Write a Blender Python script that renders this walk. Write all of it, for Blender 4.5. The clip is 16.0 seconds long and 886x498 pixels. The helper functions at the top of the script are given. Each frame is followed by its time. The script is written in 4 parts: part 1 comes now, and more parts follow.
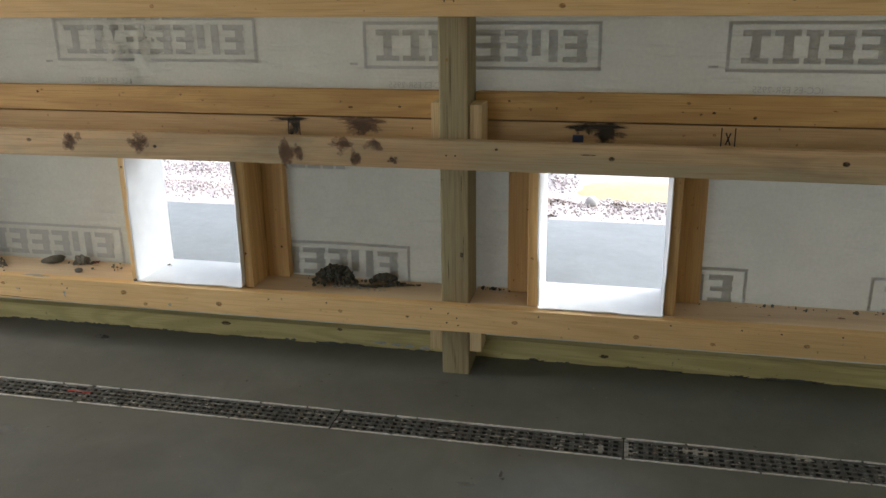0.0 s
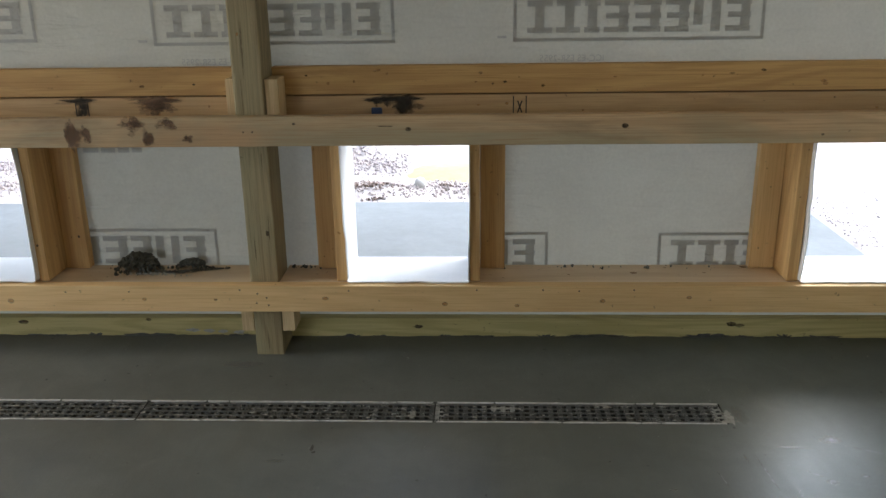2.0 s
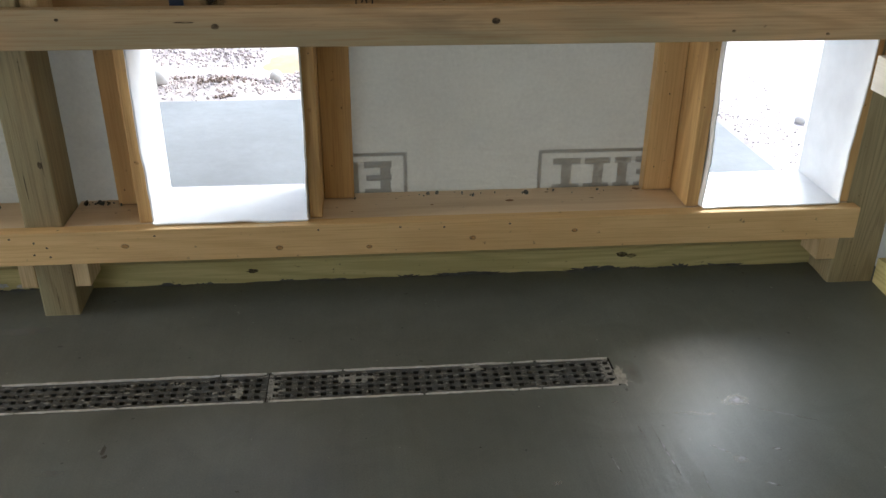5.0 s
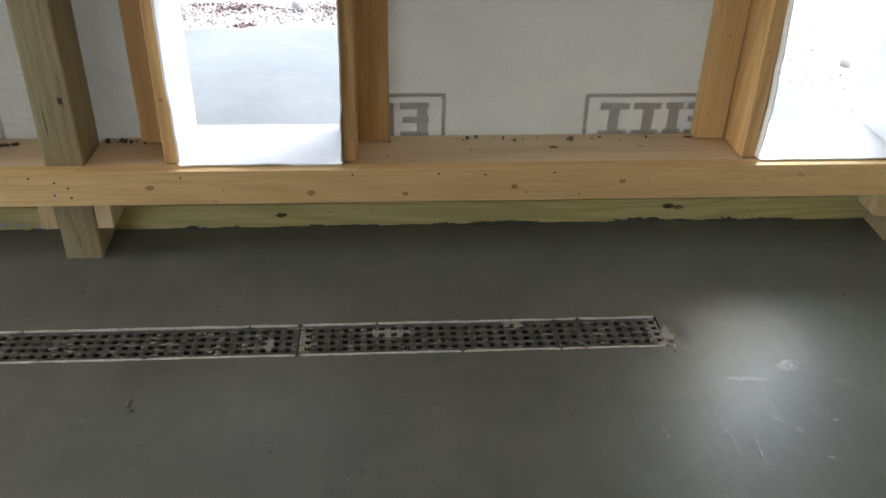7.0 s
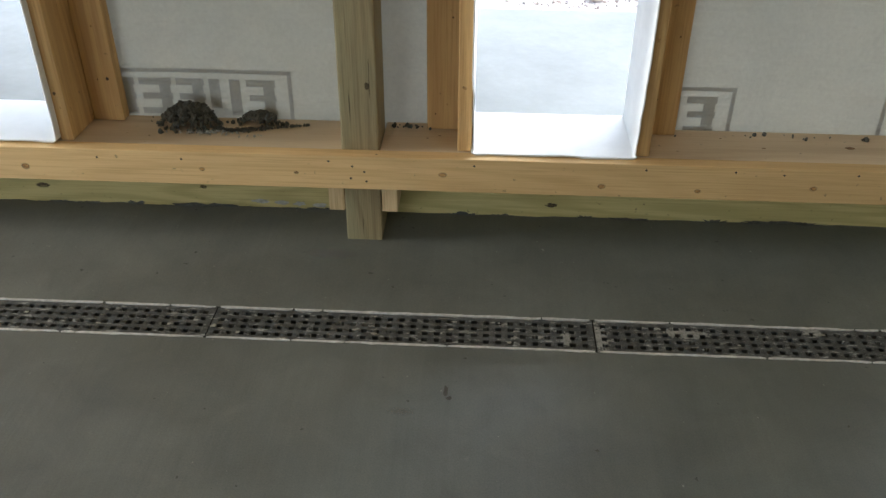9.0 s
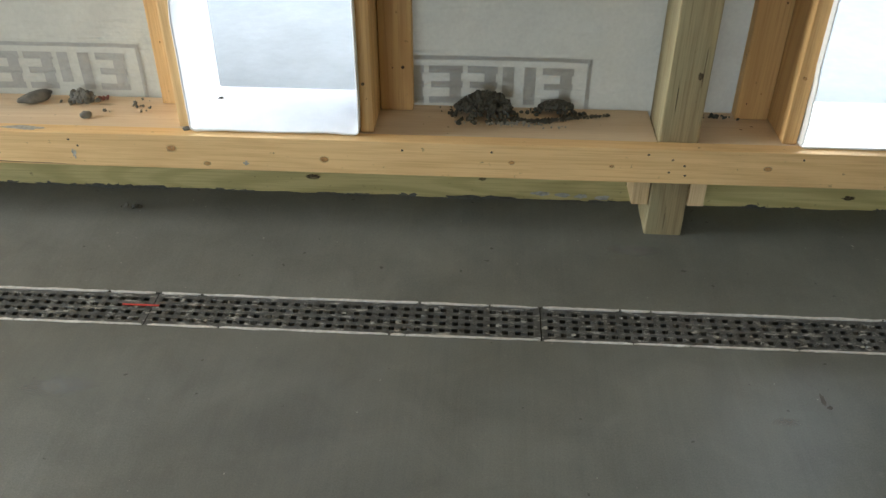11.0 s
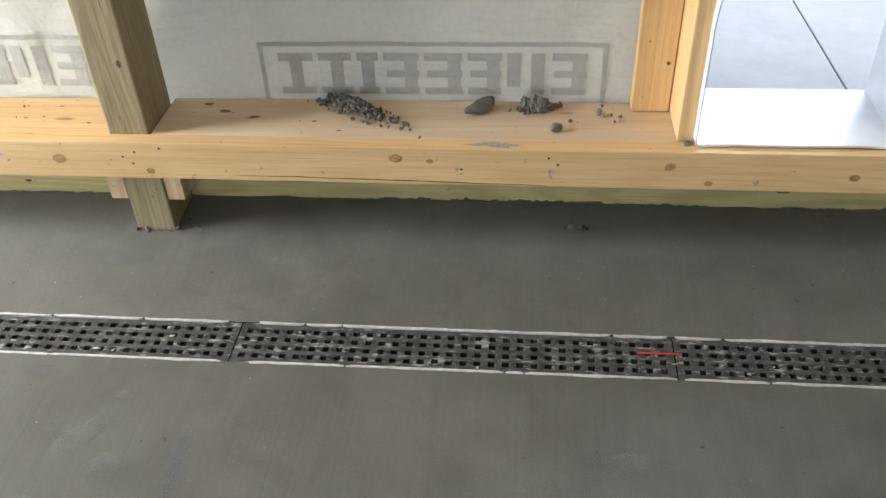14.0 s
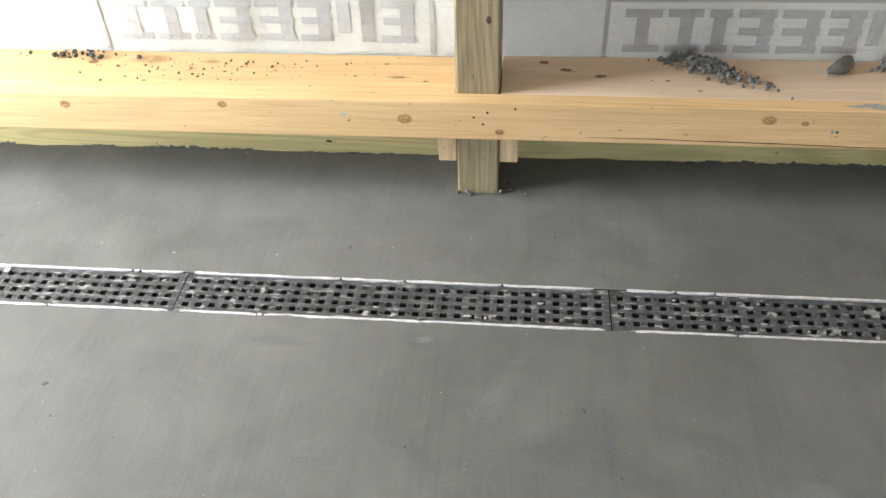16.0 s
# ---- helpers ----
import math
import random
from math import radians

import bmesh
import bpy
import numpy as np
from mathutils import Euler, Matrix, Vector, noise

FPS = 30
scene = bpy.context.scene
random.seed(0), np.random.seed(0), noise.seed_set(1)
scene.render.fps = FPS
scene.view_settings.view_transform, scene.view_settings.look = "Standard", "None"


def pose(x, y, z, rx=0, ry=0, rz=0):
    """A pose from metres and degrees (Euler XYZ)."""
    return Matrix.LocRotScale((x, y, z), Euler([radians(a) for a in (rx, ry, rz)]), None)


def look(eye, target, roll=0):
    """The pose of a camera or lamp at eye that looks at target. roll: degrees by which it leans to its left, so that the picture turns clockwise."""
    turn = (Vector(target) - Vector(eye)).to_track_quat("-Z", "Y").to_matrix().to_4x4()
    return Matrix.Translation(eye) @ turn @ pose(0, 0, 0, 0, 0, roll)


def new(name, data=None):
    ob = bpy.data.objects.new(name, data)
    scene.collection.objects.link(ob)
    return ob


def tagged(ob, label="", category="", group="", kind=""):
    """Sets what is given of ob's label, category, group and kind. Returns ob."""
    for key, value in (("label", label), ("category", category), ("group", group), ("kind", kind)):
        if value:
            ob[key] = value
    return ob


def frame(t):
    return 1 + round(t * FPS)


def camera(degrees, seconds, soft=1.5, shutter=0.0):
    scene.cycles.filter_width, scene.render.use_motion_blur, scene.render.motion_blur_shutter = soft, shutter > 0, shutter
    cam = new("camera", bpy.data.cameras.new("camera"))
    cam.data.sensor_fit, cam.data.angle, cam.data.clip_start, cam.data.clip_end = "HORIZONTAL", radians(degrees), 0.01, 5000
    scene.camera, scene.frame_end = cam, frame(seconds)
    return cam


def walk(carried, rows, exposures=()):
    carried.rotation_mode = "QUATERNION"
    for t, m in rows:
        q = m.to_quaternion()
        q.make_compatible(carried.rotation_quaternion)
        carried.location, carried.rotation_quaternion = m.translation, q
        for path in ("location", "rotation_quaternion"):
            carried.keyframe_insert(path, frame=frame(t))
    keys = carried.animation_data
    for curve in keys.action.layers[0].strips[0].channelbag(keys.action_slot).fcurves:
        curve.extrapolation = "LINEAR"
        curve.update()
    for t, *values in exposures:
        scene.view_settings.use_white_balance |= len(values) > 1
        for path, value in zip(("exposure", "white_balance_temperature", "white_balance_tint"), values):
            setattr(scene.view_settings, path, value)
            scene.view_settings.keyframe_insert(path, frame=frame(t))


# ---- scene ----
cam = camera(54.8, 16.0, soft=1.5)
PATH = [
    (0, (0.027, 0.127, 1.384), (-0.393, 1.983, 0.768), -0.8),
    (0.5, (0.07, 0.122, 1.371), (-0.219, 2.008, 0.772), -0.8),
    (1, (0.101, 0.119, 1.361), (-0.065, 2.016, 0.749), -1.0),
    (1.5, (0.141, 0.129, 1.344), (0.039, 2.024, 0.714), -1.0),
    (2, (0.189, 0.124, 1.32), (0.104, 2.019, 0.685), -0.9),
    (2.5, (0.245, 0.127, 1.3), (0.196, 2.016, 0.647), -0.8),
    (3, (0.291, 0.165, 1.309), (0.329, 2.036, 0.604), -0.3),
    (3.5, (0.33, 0.27, 1.278), (0.395, 2.127, 0.538), 0.3),
    (4, (0.3, 0.462, 1.284), (0.44, 2.287, 0.478), -0.2),
    (4.2, (0.296, 0.514, 1.273), (0.471, 2.334, 0.463), -0.1),
    (6.3, (0.352, 0.821, 1.251), (0.504, 2.526, 0.216), 1.5),
    (6.5, (0.325, 0.816, 1.245), (0.473, 2.525, 0.217), 1.4),
    (7, (0.254, 0.815, 1.245), (0.394, 2.524, 0.216), 1.4),
    (7.5, (0.211, 0.866, 1.235), (0.298, 2.57, 0.192), 1.6),
    (8, (0.158, 0.902, 1.232), (0.163, 2.623, 0.213), 1.4),
    (8.5, (-0.014, 0.854, 1.26), (-0.089, 2.553, 0.207), 0.6),
    (10.8, (-0.95, 0.92, 1.282), (-1.045, 2.567, 0.152), 0.1),
    (11, (-1.01, 0.93, 1.279), (-1.106, 2.568, 0.135), 0.1),
    (11.5, (-1.2, 1.06, 1.278), (-1.297, 2.672, 0.097), -0.8),
    (12, (-1.35, 1.145, 1.279), (-1.485, 2.755, 0.099), -2.0),
    (12.5, (-1.558, 1.127, 1.268), (-1.678, 2.726, 0.073), -1.1),
    (13, (-1.762, 1.073, 1.26), (-1.875, 2.654, 0.041), -1.1),
    (13.5, (-1.927, 1.116, 1.245), (-2.066, 2.691, 0.02), -1.4),
    (14, (-2.118, 1.201, 1.269), (-2.296, 2.766, 0.036), -2.4),
    (14.5, (-2.312, 1.183, 1.262), (-2.479, 2.738, 0.015), -2.6),
    (15, (-2.52, 1.113, 1.273), (-2.666, 2.648, -0.001), -2.6),
    (15.5, (-2.724, 1.142, 1.235), (-2.859, 2.664, -0.056), -1.4),
    (16, (-2.909, 1.187, 1.264), (-3.088, 2.692, -0.041), -2.3),
]
EXPOSURE = [(0, 1.72, 6800, 10), (1.5, 1.82, 6450, 10), (2.5, 1.72, 6500, 10), (3.5, 1.7, 6650, 10), (6.5, 2.05, 6600, 11), (7, 2.12, 6600, 11), (7.5, 2.26, 6700, 11), (8.5, 2.15, 6650, 9), (11, 2.26, 6500, 7), (11.5, 2.44, 6500, 7), (12, 2.22, 6450, 8), (12.5, 2.1, 6450, 10), (13, 2.22, 6450, 11), (13.5, 2.3, 6450, 12), (14, 2.16, 6350, 12), (14.5, 2.0, 6300, 12), (15, 2.28, 6200, 13), (15.5, 2.44, 6050, 13), (16, 2.28, 6100, 14)]
walk(cam, [(t, look(eye, target, roll)) for t, eye, target, roll in PATH], EXPOSURE)

# ---- daylight ----
world = bpy.data.worlds.new("daylight")
scene.world = world
world.use_nodes = True
wn = world.node_tree.nodes
sky = wn.new("ShaderNodeTexSky")
sky.sky_type, sky.sun_disc = 'NISHITA', False
sky.sun_elevation, sky.sun_rotation = radians(45), radians(45)
sky.air_density, sky.dust_density = 1.0, 3.0
world.node_tree.links.new(sky.outputs[0], wn["Background"].inputs[0])
wn["Background"].inputs[1].default_value = 0.15
sun = new("sun", bpy.data.lights.new("sun", 'SUN'))
sun.data.energy, sun.data.angle, sun.data.color = 2.6, radians(64), (0.68, 0.85, 1.0)
sun.matrix_world = look((7.5, 7.5, 10.6), (0, 0, 0))


def doorway_light(name, place, target, w, h, watts):
    """The sky's light in a wide door opening, assumed and out of view."""
    ob = new(name, bpy.data.lights.new(name, 'AREA'))
    ob.data.shape, ob.data.size, ob.data.size_y, ob.data.energy = 'RECTANGLE', w, h, watts
    ob.data.color = (1.0, 1.0, 0.965)
    ob.matrix_world = look(place, target)
    return ob


# both openings are unseen, assumed from how posts and rails are lit
doorway_light("west_doorway_light", (-5.6, 2.32, 1.12), (0, 2.32, 1.12), 0.85, 2.2, 48)
doorway_light("south_doorway_light", (-3.75, -3.66, 1.25), (-3.75, 0, 1.25), 3.4, 2.2, 9.2)


# ---- materials ----
def shader(name):
    m = bpy.data.materials.new(name)
    m.use_nodes = True
    return m, m.node_tree.nodes, m.node_tree.links, m.node_tree.nodes["Principled BSDF"]


def coords(n, l, scale=(1, 1, 1), shift=True):
    """Object coordinates, moved by a chance amount for each object."""
    tc, mp = n.new("ShaderNodeTexCoord"), n.new("ShaderNodeMapping")
    mp.inputs["Scale"].default_value = scale
    l.new(tc.outputs["Object"], mp.inputs["Vector"])
    if shift:
        oi, mul = n.new("ShaderNodeObjectInfo"), n.new("ShaderNodeVectorMath")
        mul.operation = 'MULTIPLY'
        mul.inputs[1].default_value = (37, 23, 51)
        l.new(oi.outputs["Random"], mul.inputs[0])
        l.new(mul.outputs[0], mp.inputs["Location"])
    return mp.outputs[0]


def tex(n, l, vec, scale, detail=4, rough=0.55, dist=0.0):
    t = n.new("ShaderNodeTexNoise")
    for key, value in (("Scale", scale), ("Detail", detail), ("Roughness", rough), ("Distortion", dist)):
        t.inputs[key].default_value = value
    l.new(vec, t.inputs["Vector"])
    return t.outputs["Fac"]


def ramp(n, l, fac, stops):
    r = n.new("ShaderNodeValToRGB")
    while len(r.color_ramp.elements) < len(stops):
        r.color_ramp.elements.new(0.5)
    for e, (p, c) in zip(r.color_ramp.elements, stops):
        e.position, e.color = p, (*c, 1) if len(c) == 3 else c
    l.new(fac, r.inputs[0])
    return r.outputs[0]


def mix(n, l, kind, a, b, fac):
    m = n.new("ShaderNodeMix")
    m.data_type, m.blend_type = 'RGBA', kind
    for sock, v in ((m.inputs[6], a), (m.inputs[7], b), (m.inputs[0], fac)):
        if isinstance(v, (tuple, float, int)):
            sock.default_value = (*v, 1) if isinstance(v, tuple) else v
        else:
            l.new(v, sock)
    return m.outputs[2]


def bump(n, l, height, strength, distance, b, normal=None):
    k = n.new("ShaderNodeBump")
    k.inputs["Strength"].default_value, k.inputs["Distance"].default_value = strength, distance
    l.new(height, k.inputs["Height"])
    if normal:
        l.new(normal, k.inputs["Normal"])
    l.new(k.outputs[0], b.inputs["Normal"])
    return k.outputs[0]


def wood(name, light, dark, axis, contrast=0.5, stain=0.25, stain_colour=(0.10, 0.07, 0.045), lines=60.0, patch=None):
    """Sawn softwood: arched growth lines, fine fibres, stains and specks, along one axis."""
    m, n, l, b = shader(name)

    def along(k):
        return coords(n, l, [k if i == axis else 1.0 for i in range(3)])
    field = tex(n, l, along(0.10), 7.0, 1.5, 0.4, 0.3)
    times, wave = n.new("ShaderNodeMath"), n.new("ShaderNodeMath")
    times.operation, times.inputs[1].default_value, wave.operation = 'MULTIPLY', lines, 'SINE'
    l.new(field, times.inputs[0])
    l.new(times.outputs[0], wave.inputs[0])
    ring = n.new("ShaderNodeMapRange")
    ring.inputs["From Min"].default_value = -1
    l.new(wave.outputs[0], ring.inputs["Value"])
    fine = tex(n, l, along(0.02), 220, 3, 0.7)
    late = tuple(a + (c - a) * contrast for a, c in zip(light, dark))
    col = ramp(n, l, ring.outputs[0], [(0.35, light), (0.92, late)])
    if patch:
        col = mix(n, l, 'MIX', col, patch, ramp(n, l, tex(n, l, along(0.25), 4.0, 4, 0.6, 0.8), [(0.42, (0, 0, 0)), (0.62, (0.75, 0.75, 0.75))]))
    col = mix(n, l, 'MIX', col, dark, ramp(n, l, fine, [(0.46, (0, 0, 0)), (0.74, (0.75, 0.75, 0.75))]))
    warp = tex(n, l, along(0.12), 3.5, 3)
    col = mix(n, l, 'MULTIPLY', col, ramp(n, l, warp, [(0.3, (0.82, 0.79, 0.74)), (0.7, (1.08, 1.06, 1.03))]), 1.0)
    blotch = tex(n, l, along(0.35), 5.5, 5, 0.65, 0.6)
    col = mix(n, l, 'MIX', col, stain_colour, ramp(n, l, blotch, [(0.58, (0, 0, 0)), (0.78, (stain, stain, stain))]))
    speck = tex(n, l, coords(n, l), 55, 3, 0.6)
    col = mix(n, l, 'MIX', col, (0.06, 0.04, 0.02), ramp(n, l, speck, [(0.685, (0, 0, 0)), (0.75, (0.6, 0.6, 0.6))]))
    l.new(col, b.inputs["Base Color"])
    b.inputs["Roughness"].default_value = 0.72
    k = bump(n, l, ring.outputs[0], 0.12, 0.001, b)
    bump(n, l, fine, 0.4, 0.002, b, k)
    return m


def three(name, *a, **k):
    return [wood(name + "_" + "xyz"[i], a[0], a[1], i, **k) for i in range(3)]


PINE = three("pine", (0.785, 0.56, 0.285), (0.57, 0.355, 0.155), contrast=0.2, stain=0.24, stain_colour=(0.30, 0.19, 0.10))
GREYPINE = three("weathered_pine", (0.62, 0.435, 0.255), (0.36, 0.235, 0.125), contrast=0.35, stain=0.45, stain_colour=(0.12, 0.08, 0.055), patch=(0.37, 0.345, 0.235))
JAMB = three("jamb_pine", (0.64, 0.42, 0.185), (0.43, 0.24, 0.09), contrast=0.4, stain=0.25)
TREATED = three("treated_timber", (0.38, 0.31, 0.18), (0.19, 0.145, 0.08), contrast=0.48, stain=0.5, stain_colour=(0.13, 0.13, 0.075), lines=150, patch=(0.37, 0.345, 0.215))
SKIRT = three("green_treated_board", (0.59, 0.52, 0.25), (0.39, 0.34, 0.14), contrast=0.5, stain=0.5, stain_colour=(0.12, 0.14, 0.06), lines=110)
PALE = three("pale_offcut", (0.76, 0.60, 0.37), (0.45, 0.31, 0.15), contrast=0.4, stain=0.1)
ORANGE = three("orange_pine", (0.66, 0.43, 0.18), (0.42, 0.235, 0.085), contrast=0.4, stain=0.45, stain_colour=(0.20, 0.11, 0.05))
DULL = three("dull_pine", (0.60, 0.42, 0.23), (0.42, 0.27, 0.13), contrast=0.3, stain=0.3, stain_colour=(0.20, 0.12, 0.07))
WHITEWOOD = three("white_board", (0.78, 0.75, 0.68), (0.62, 0.58, 0.50), contrast=0.4, stain=0.1)
SILL = three("sill_plank", (0.79, 0.655, 0.49), (0.65, 0.49, 0.335), contrast=0.3, stain=0.25, stain_colour=(0.22, 0.17, 0.12))


def plain(name, colour, rough=0.8, metal=0.0, vary=0.25, scale=30, relief=0.3, shift=True):
    m, n, l, b = shader(name)
    v = coords(n, l, shift=shift)
    a, c = tex(n, l, v, scale, 5, 0.65), tex(n, l, v, scale * 0.13, 3)
    col = ramp(n, l, a, [(0.3, tuple(x * (1 - vary) for x in colour)), (0.7, tuple(min(1, x * (1 + vary)) for x in colour))])
    col = mix(n, l, 'MULTIPLY', col, ramp(n, l, c, [(0.3, (0.85, 0.85, 0.85)), (0.7, (1.08, 1.08, 1.08))]), 1.0)
    l.new(col, b.inputs["Base Color"])
    b.inputs["Roughness"].default_value, b.inputs["Metallic"].default_value = rough, metal
    bump(n, l, a, relief, 0.004, b)
    return m


def decal(name, colour, strength, inner, vary=0.35, scale=120, flat=False):
    """A stain that has soaked in, chalk or a painted glint: it fades out towards its edge."""
    m, n, l, b = shader(name)
    v = coords(n, l)
    grain = tex(n, l, v, scale, 4, 0.65)
    l.new(ramp(n, l, grain, [(0.3, tuple(x * (1 - vary) for x in colour)), (0.7, tuple(x * (1 + vary) for x in colour))]), b.inputs["Base Color"])
    tc, mp, ln = n.new("ShaderNodeTexCoord"), n.new("ShaderNodeMapping"), n.new("ShaderNodeVectorMath")
    mp.inputs["Location"].default_value, mp.inputs["Scale"].default_value = ((-0.5, -0.5, 0), (1, 1, 0)) if flat else ((-0.5, 0, -0.5), (1, 0, 1))
    ln.operation = 'LENGTH'
    l.new(tc.outputs["Generated"], mp.inputs["Vector"])
    l.new(mp.outputs[0], ln.inputs[0])
    edge = ramp(n, l, ln.outputs["Value"], [(inner, (strength,) * 3), (0.49, (0, 0, 0))])
    worn = ramp(n, l, tex(n, l, v, scale * 0.35, 4, 0.7), [(0.32, (0.35, 0.35, 0.35)), (0.6, (1, 1, 1))])
    l.new(mix(n, l, 'MULTIPLY', edge, worn, 1.0), b.inputs["Alpha"])
    b.inputs["Roughness"].default_value = 0.8
    return m


def scuffed_plastic():
    """Black grate plastic with cement dust and pale scrapes."""
    m, n, l, b = shader("dusty_black_plastic")
    v = coords(n, l)
    dust = tex(n, l, v, 60, 5, 0.7)
    col = ramp(n, l, dust, [(0.35, (0.028, 0.032, 0.033)), (0.65, (0.10, 0.106, 0.108))])
    lean = n.new("ShaderNodeMapping")
    lean.inputs["Rotation"].default_value, lean.inputs["Scale"].default_value = (0, 0, radians(-40)), (28, 110, 1)
    l.new(v, lean.inputs["Vector"])
    scrape = tex(n, l, lean.outputs[0], 1.0, 4, 0.7, 0.5)
    col = mix(n, l, 'MIX', col, (0.46, 0.47, 0.45), ramp(n, l, scrape, [(0.56, (0, 0, 0)), (0.66, (0.85, 0.85, 0.85))]))
    l.new(col, b.inputs["Base Color"])
    b.inputs["Roughness"].default_value = 0.4
    bump(n, l, dust, 0.5, 0.003, b)
    return m


def concrete_floor():
    """Freshly trowelled concrete, still dark and a little glossy."""
    m, n, l, b = shader("trowelled_concrete")
    v = coords(n, l, shift=False)
    big, mid = tex(n, l, v, 1.3, 4, 0.6, 0.4), tex(n, l, v, 7, 5, 0.6, 0.8)
    fine = tex(n, l, v, 260, 4, 0.75)
    rot = n.new("ShaderNodeMapping")
    rot.inputs["Rotation"].default_value, rot.inputs["Scale"].default_value = (0, 0, radians(-14)), (19, 0.8, 1)
    l.new(v, rot.inputs["Vector"])
    swirl = tex(n, l, rot.outputs[0], 3.2, 4, 0.6)
    col = ramp(n, l, big, [(0.3, (0.118, 0.128, 0.118)), (0.7, (0.168, 0.180, 0.168))])
    col = mix(n, l, 'MULTIPLY', col, ramp(n, l, mid, [(0.3, (0.84, 0.84, 0.84)), (0.72, (1.12, 1.12, 1.12))]), 1.0)
    col = mix(n, l, 'MULTIPLY', col, ramp(n, l, fine, [(0.3, (0.83, 0.83, 0.83)), (0.7, (1.13, 1.13, 1.13))]), 1.0)
    col = mix(n, l, 'MULTIPLY', col, ramp(n, l, swirl, [(0.3, (0.93, 0.93, 0.93)), (0.7, (1.06, 1.06, 1.06))]), 1.0)
    col = mix(n, l, 'MIX', col, (0.36, 0.36, 0.35), ramp(n, l, tex(n, l, v, 9, 6, 0.7, 1.5), [(0.66, (0, 0, 0)), (0.80, (0.35, 0.35, 0.35))]))
    col = mix(n, l, 'MIX', col, (0.04, 0.04, 0.035), ramp(n, l, tex(n, l, v, 42, 2, 0.5), [(0.745, (0, 0, 0)), (0.77, (0.7, 0.7, 0.7))]))
    col = mix(n, l, 'MIX', col, (0.42, 0.42, 0.40), ramp(n, l, tex(n, l, v, 75, 2, 0.5), [(0.755, (0, 0, 0)), (0.78, (0.6, 0.6, 0.6))]))
    r = ramp(n, l, mid, [(0.3, (0.42, 0.42, 0.42)), (0.7, (0.54, 0.54, 0.54))])
    r = mix(n, l, 'MULTIPLY', r, ramp(n, l, swirl, [(0.3, (0.85, 0.85, 0.85)), (0.7, (1.15, 1.15, 1.15))]), 1.0)
    r = mix(n, l, 'MULTIPLY', r, ramp(n, l, tex(n, l, v, 11, 6, 0.75, 2.0), [(0.60, (1, 1, 1)), (0.70, (0.72, 0.72, 0.72))]), 1.0)
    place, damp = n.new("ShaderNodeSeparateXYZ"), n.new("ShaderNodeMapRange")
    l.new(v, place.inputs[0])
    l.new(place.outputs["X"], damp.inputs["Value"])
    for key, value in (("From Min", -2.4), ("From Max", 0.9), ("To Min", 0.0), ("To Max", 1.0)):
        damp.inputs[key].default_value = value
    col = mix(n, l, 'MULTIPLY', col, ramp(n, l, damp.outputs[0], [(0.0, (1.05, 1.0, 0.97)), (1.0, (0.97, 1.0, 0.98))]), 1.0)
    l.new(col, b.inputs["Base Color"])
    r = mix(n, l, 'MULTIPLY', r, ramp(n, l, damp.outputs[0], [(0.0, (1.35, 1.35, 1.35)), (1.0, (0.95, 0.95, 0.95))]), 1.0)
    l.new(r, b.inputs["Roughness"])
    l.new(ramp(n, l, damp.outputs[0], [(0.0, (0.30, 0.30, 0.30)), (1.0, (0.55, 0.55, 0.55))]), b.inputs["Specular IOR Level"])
    k = bump(n, l, mid, 0.14, 0.01, b)
    k = bump(n, l, swirl, 0.20, 0.003, b, k)
    bump(n, l, fine, 0.08, 0.002, b, k)
    return m


def cloth(name, colour, through_share, tint):
    """Thin translucent sheet."""
    m, n, l, b = shader(name)
    v = coords(n, l, shift=False)
    weave, soft = tex(n, l, v, 90, 4, 0.65), tex(n, l, v, 5, 4, 0.6, 0.5)
    col = ramp(n, l, soft, [(0.3, tuple(c * 0.90 for c in colour)), (0.7, colour)])
    col = mix(n, l, 'MULTIPLY', col, ramp(n, l, weave, [(0.3, (0.93, 0.93, 0.93)), (0.7, (1.03, 1.03, 1.03))]), 1.0)
    l.new(col, b.inputs["Base Color"])
    b.inputs["Roughness"].default_value = 0.75
    k = bump(n, l, soft, 0.5, 0.02, b)
    lean = n.new("ShaderNodeMapping")
    lean.inputs["Rotation"].default_value, lean.inputs["Scale"].default_value = (0, radians(-52), 0), (2.5, 1, 15)
    l.new(v, lean.inputs["Vector"])
    k = bump(n, l, tex(n, l, lean.outputs[0], 1.0, 3, 0.55, 0.4), 0.8, 0.02, b, k)
    bump(n, l, weave, 0.18, 0.003, b, k)
    tr, mx = n.new("ShaderNodeBsdfTranslucent"), n.new("ShaderNodeMixShader")
    tr.inputs["Color"].default_value = (*tint, 1)
    mx.inputs[0].default_value = through_share
    l.new(b.outputs[0], mx.inputs[1])
    l.new(tr.outputs[0], mx.inputs[2])
    l.new(mx.outputs[0], n["Material Output"].inputs["Surface"])
    return m


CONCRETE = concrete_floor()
WRAP = cloth("house_wrap", (0.62, 0.63, 0.56), 0.065, (0.5, 0.5, 0.47))
PRINT = cloth("grey_print", (0.475, 0.485, 0.46), 0.05, (0.28, 0.29, 0.30))
LINER = plain("white_plastic_sheet", (0.80, 0.81, 0.82), 0.45, vary=0.03, scale=25, relief=0.15)
GRATE = scuffed_plastic()
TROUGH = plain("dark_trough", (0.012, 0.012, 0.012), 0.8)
RIM = plain("pale_channel_rim", (0.66, 0.66, 0.65), 0.5, vary=0.25, scale=60, shift=False)
CEMENT = plain("dried_cement", (0.40, 0.395, 0.36), 0.9, vary=0.35, scale=80, relief=0.8)
FILM = plain("cement_film", (0.31, 0.315, 0.30), 0.85, vary=0.35, scale=120, relief=0.6)
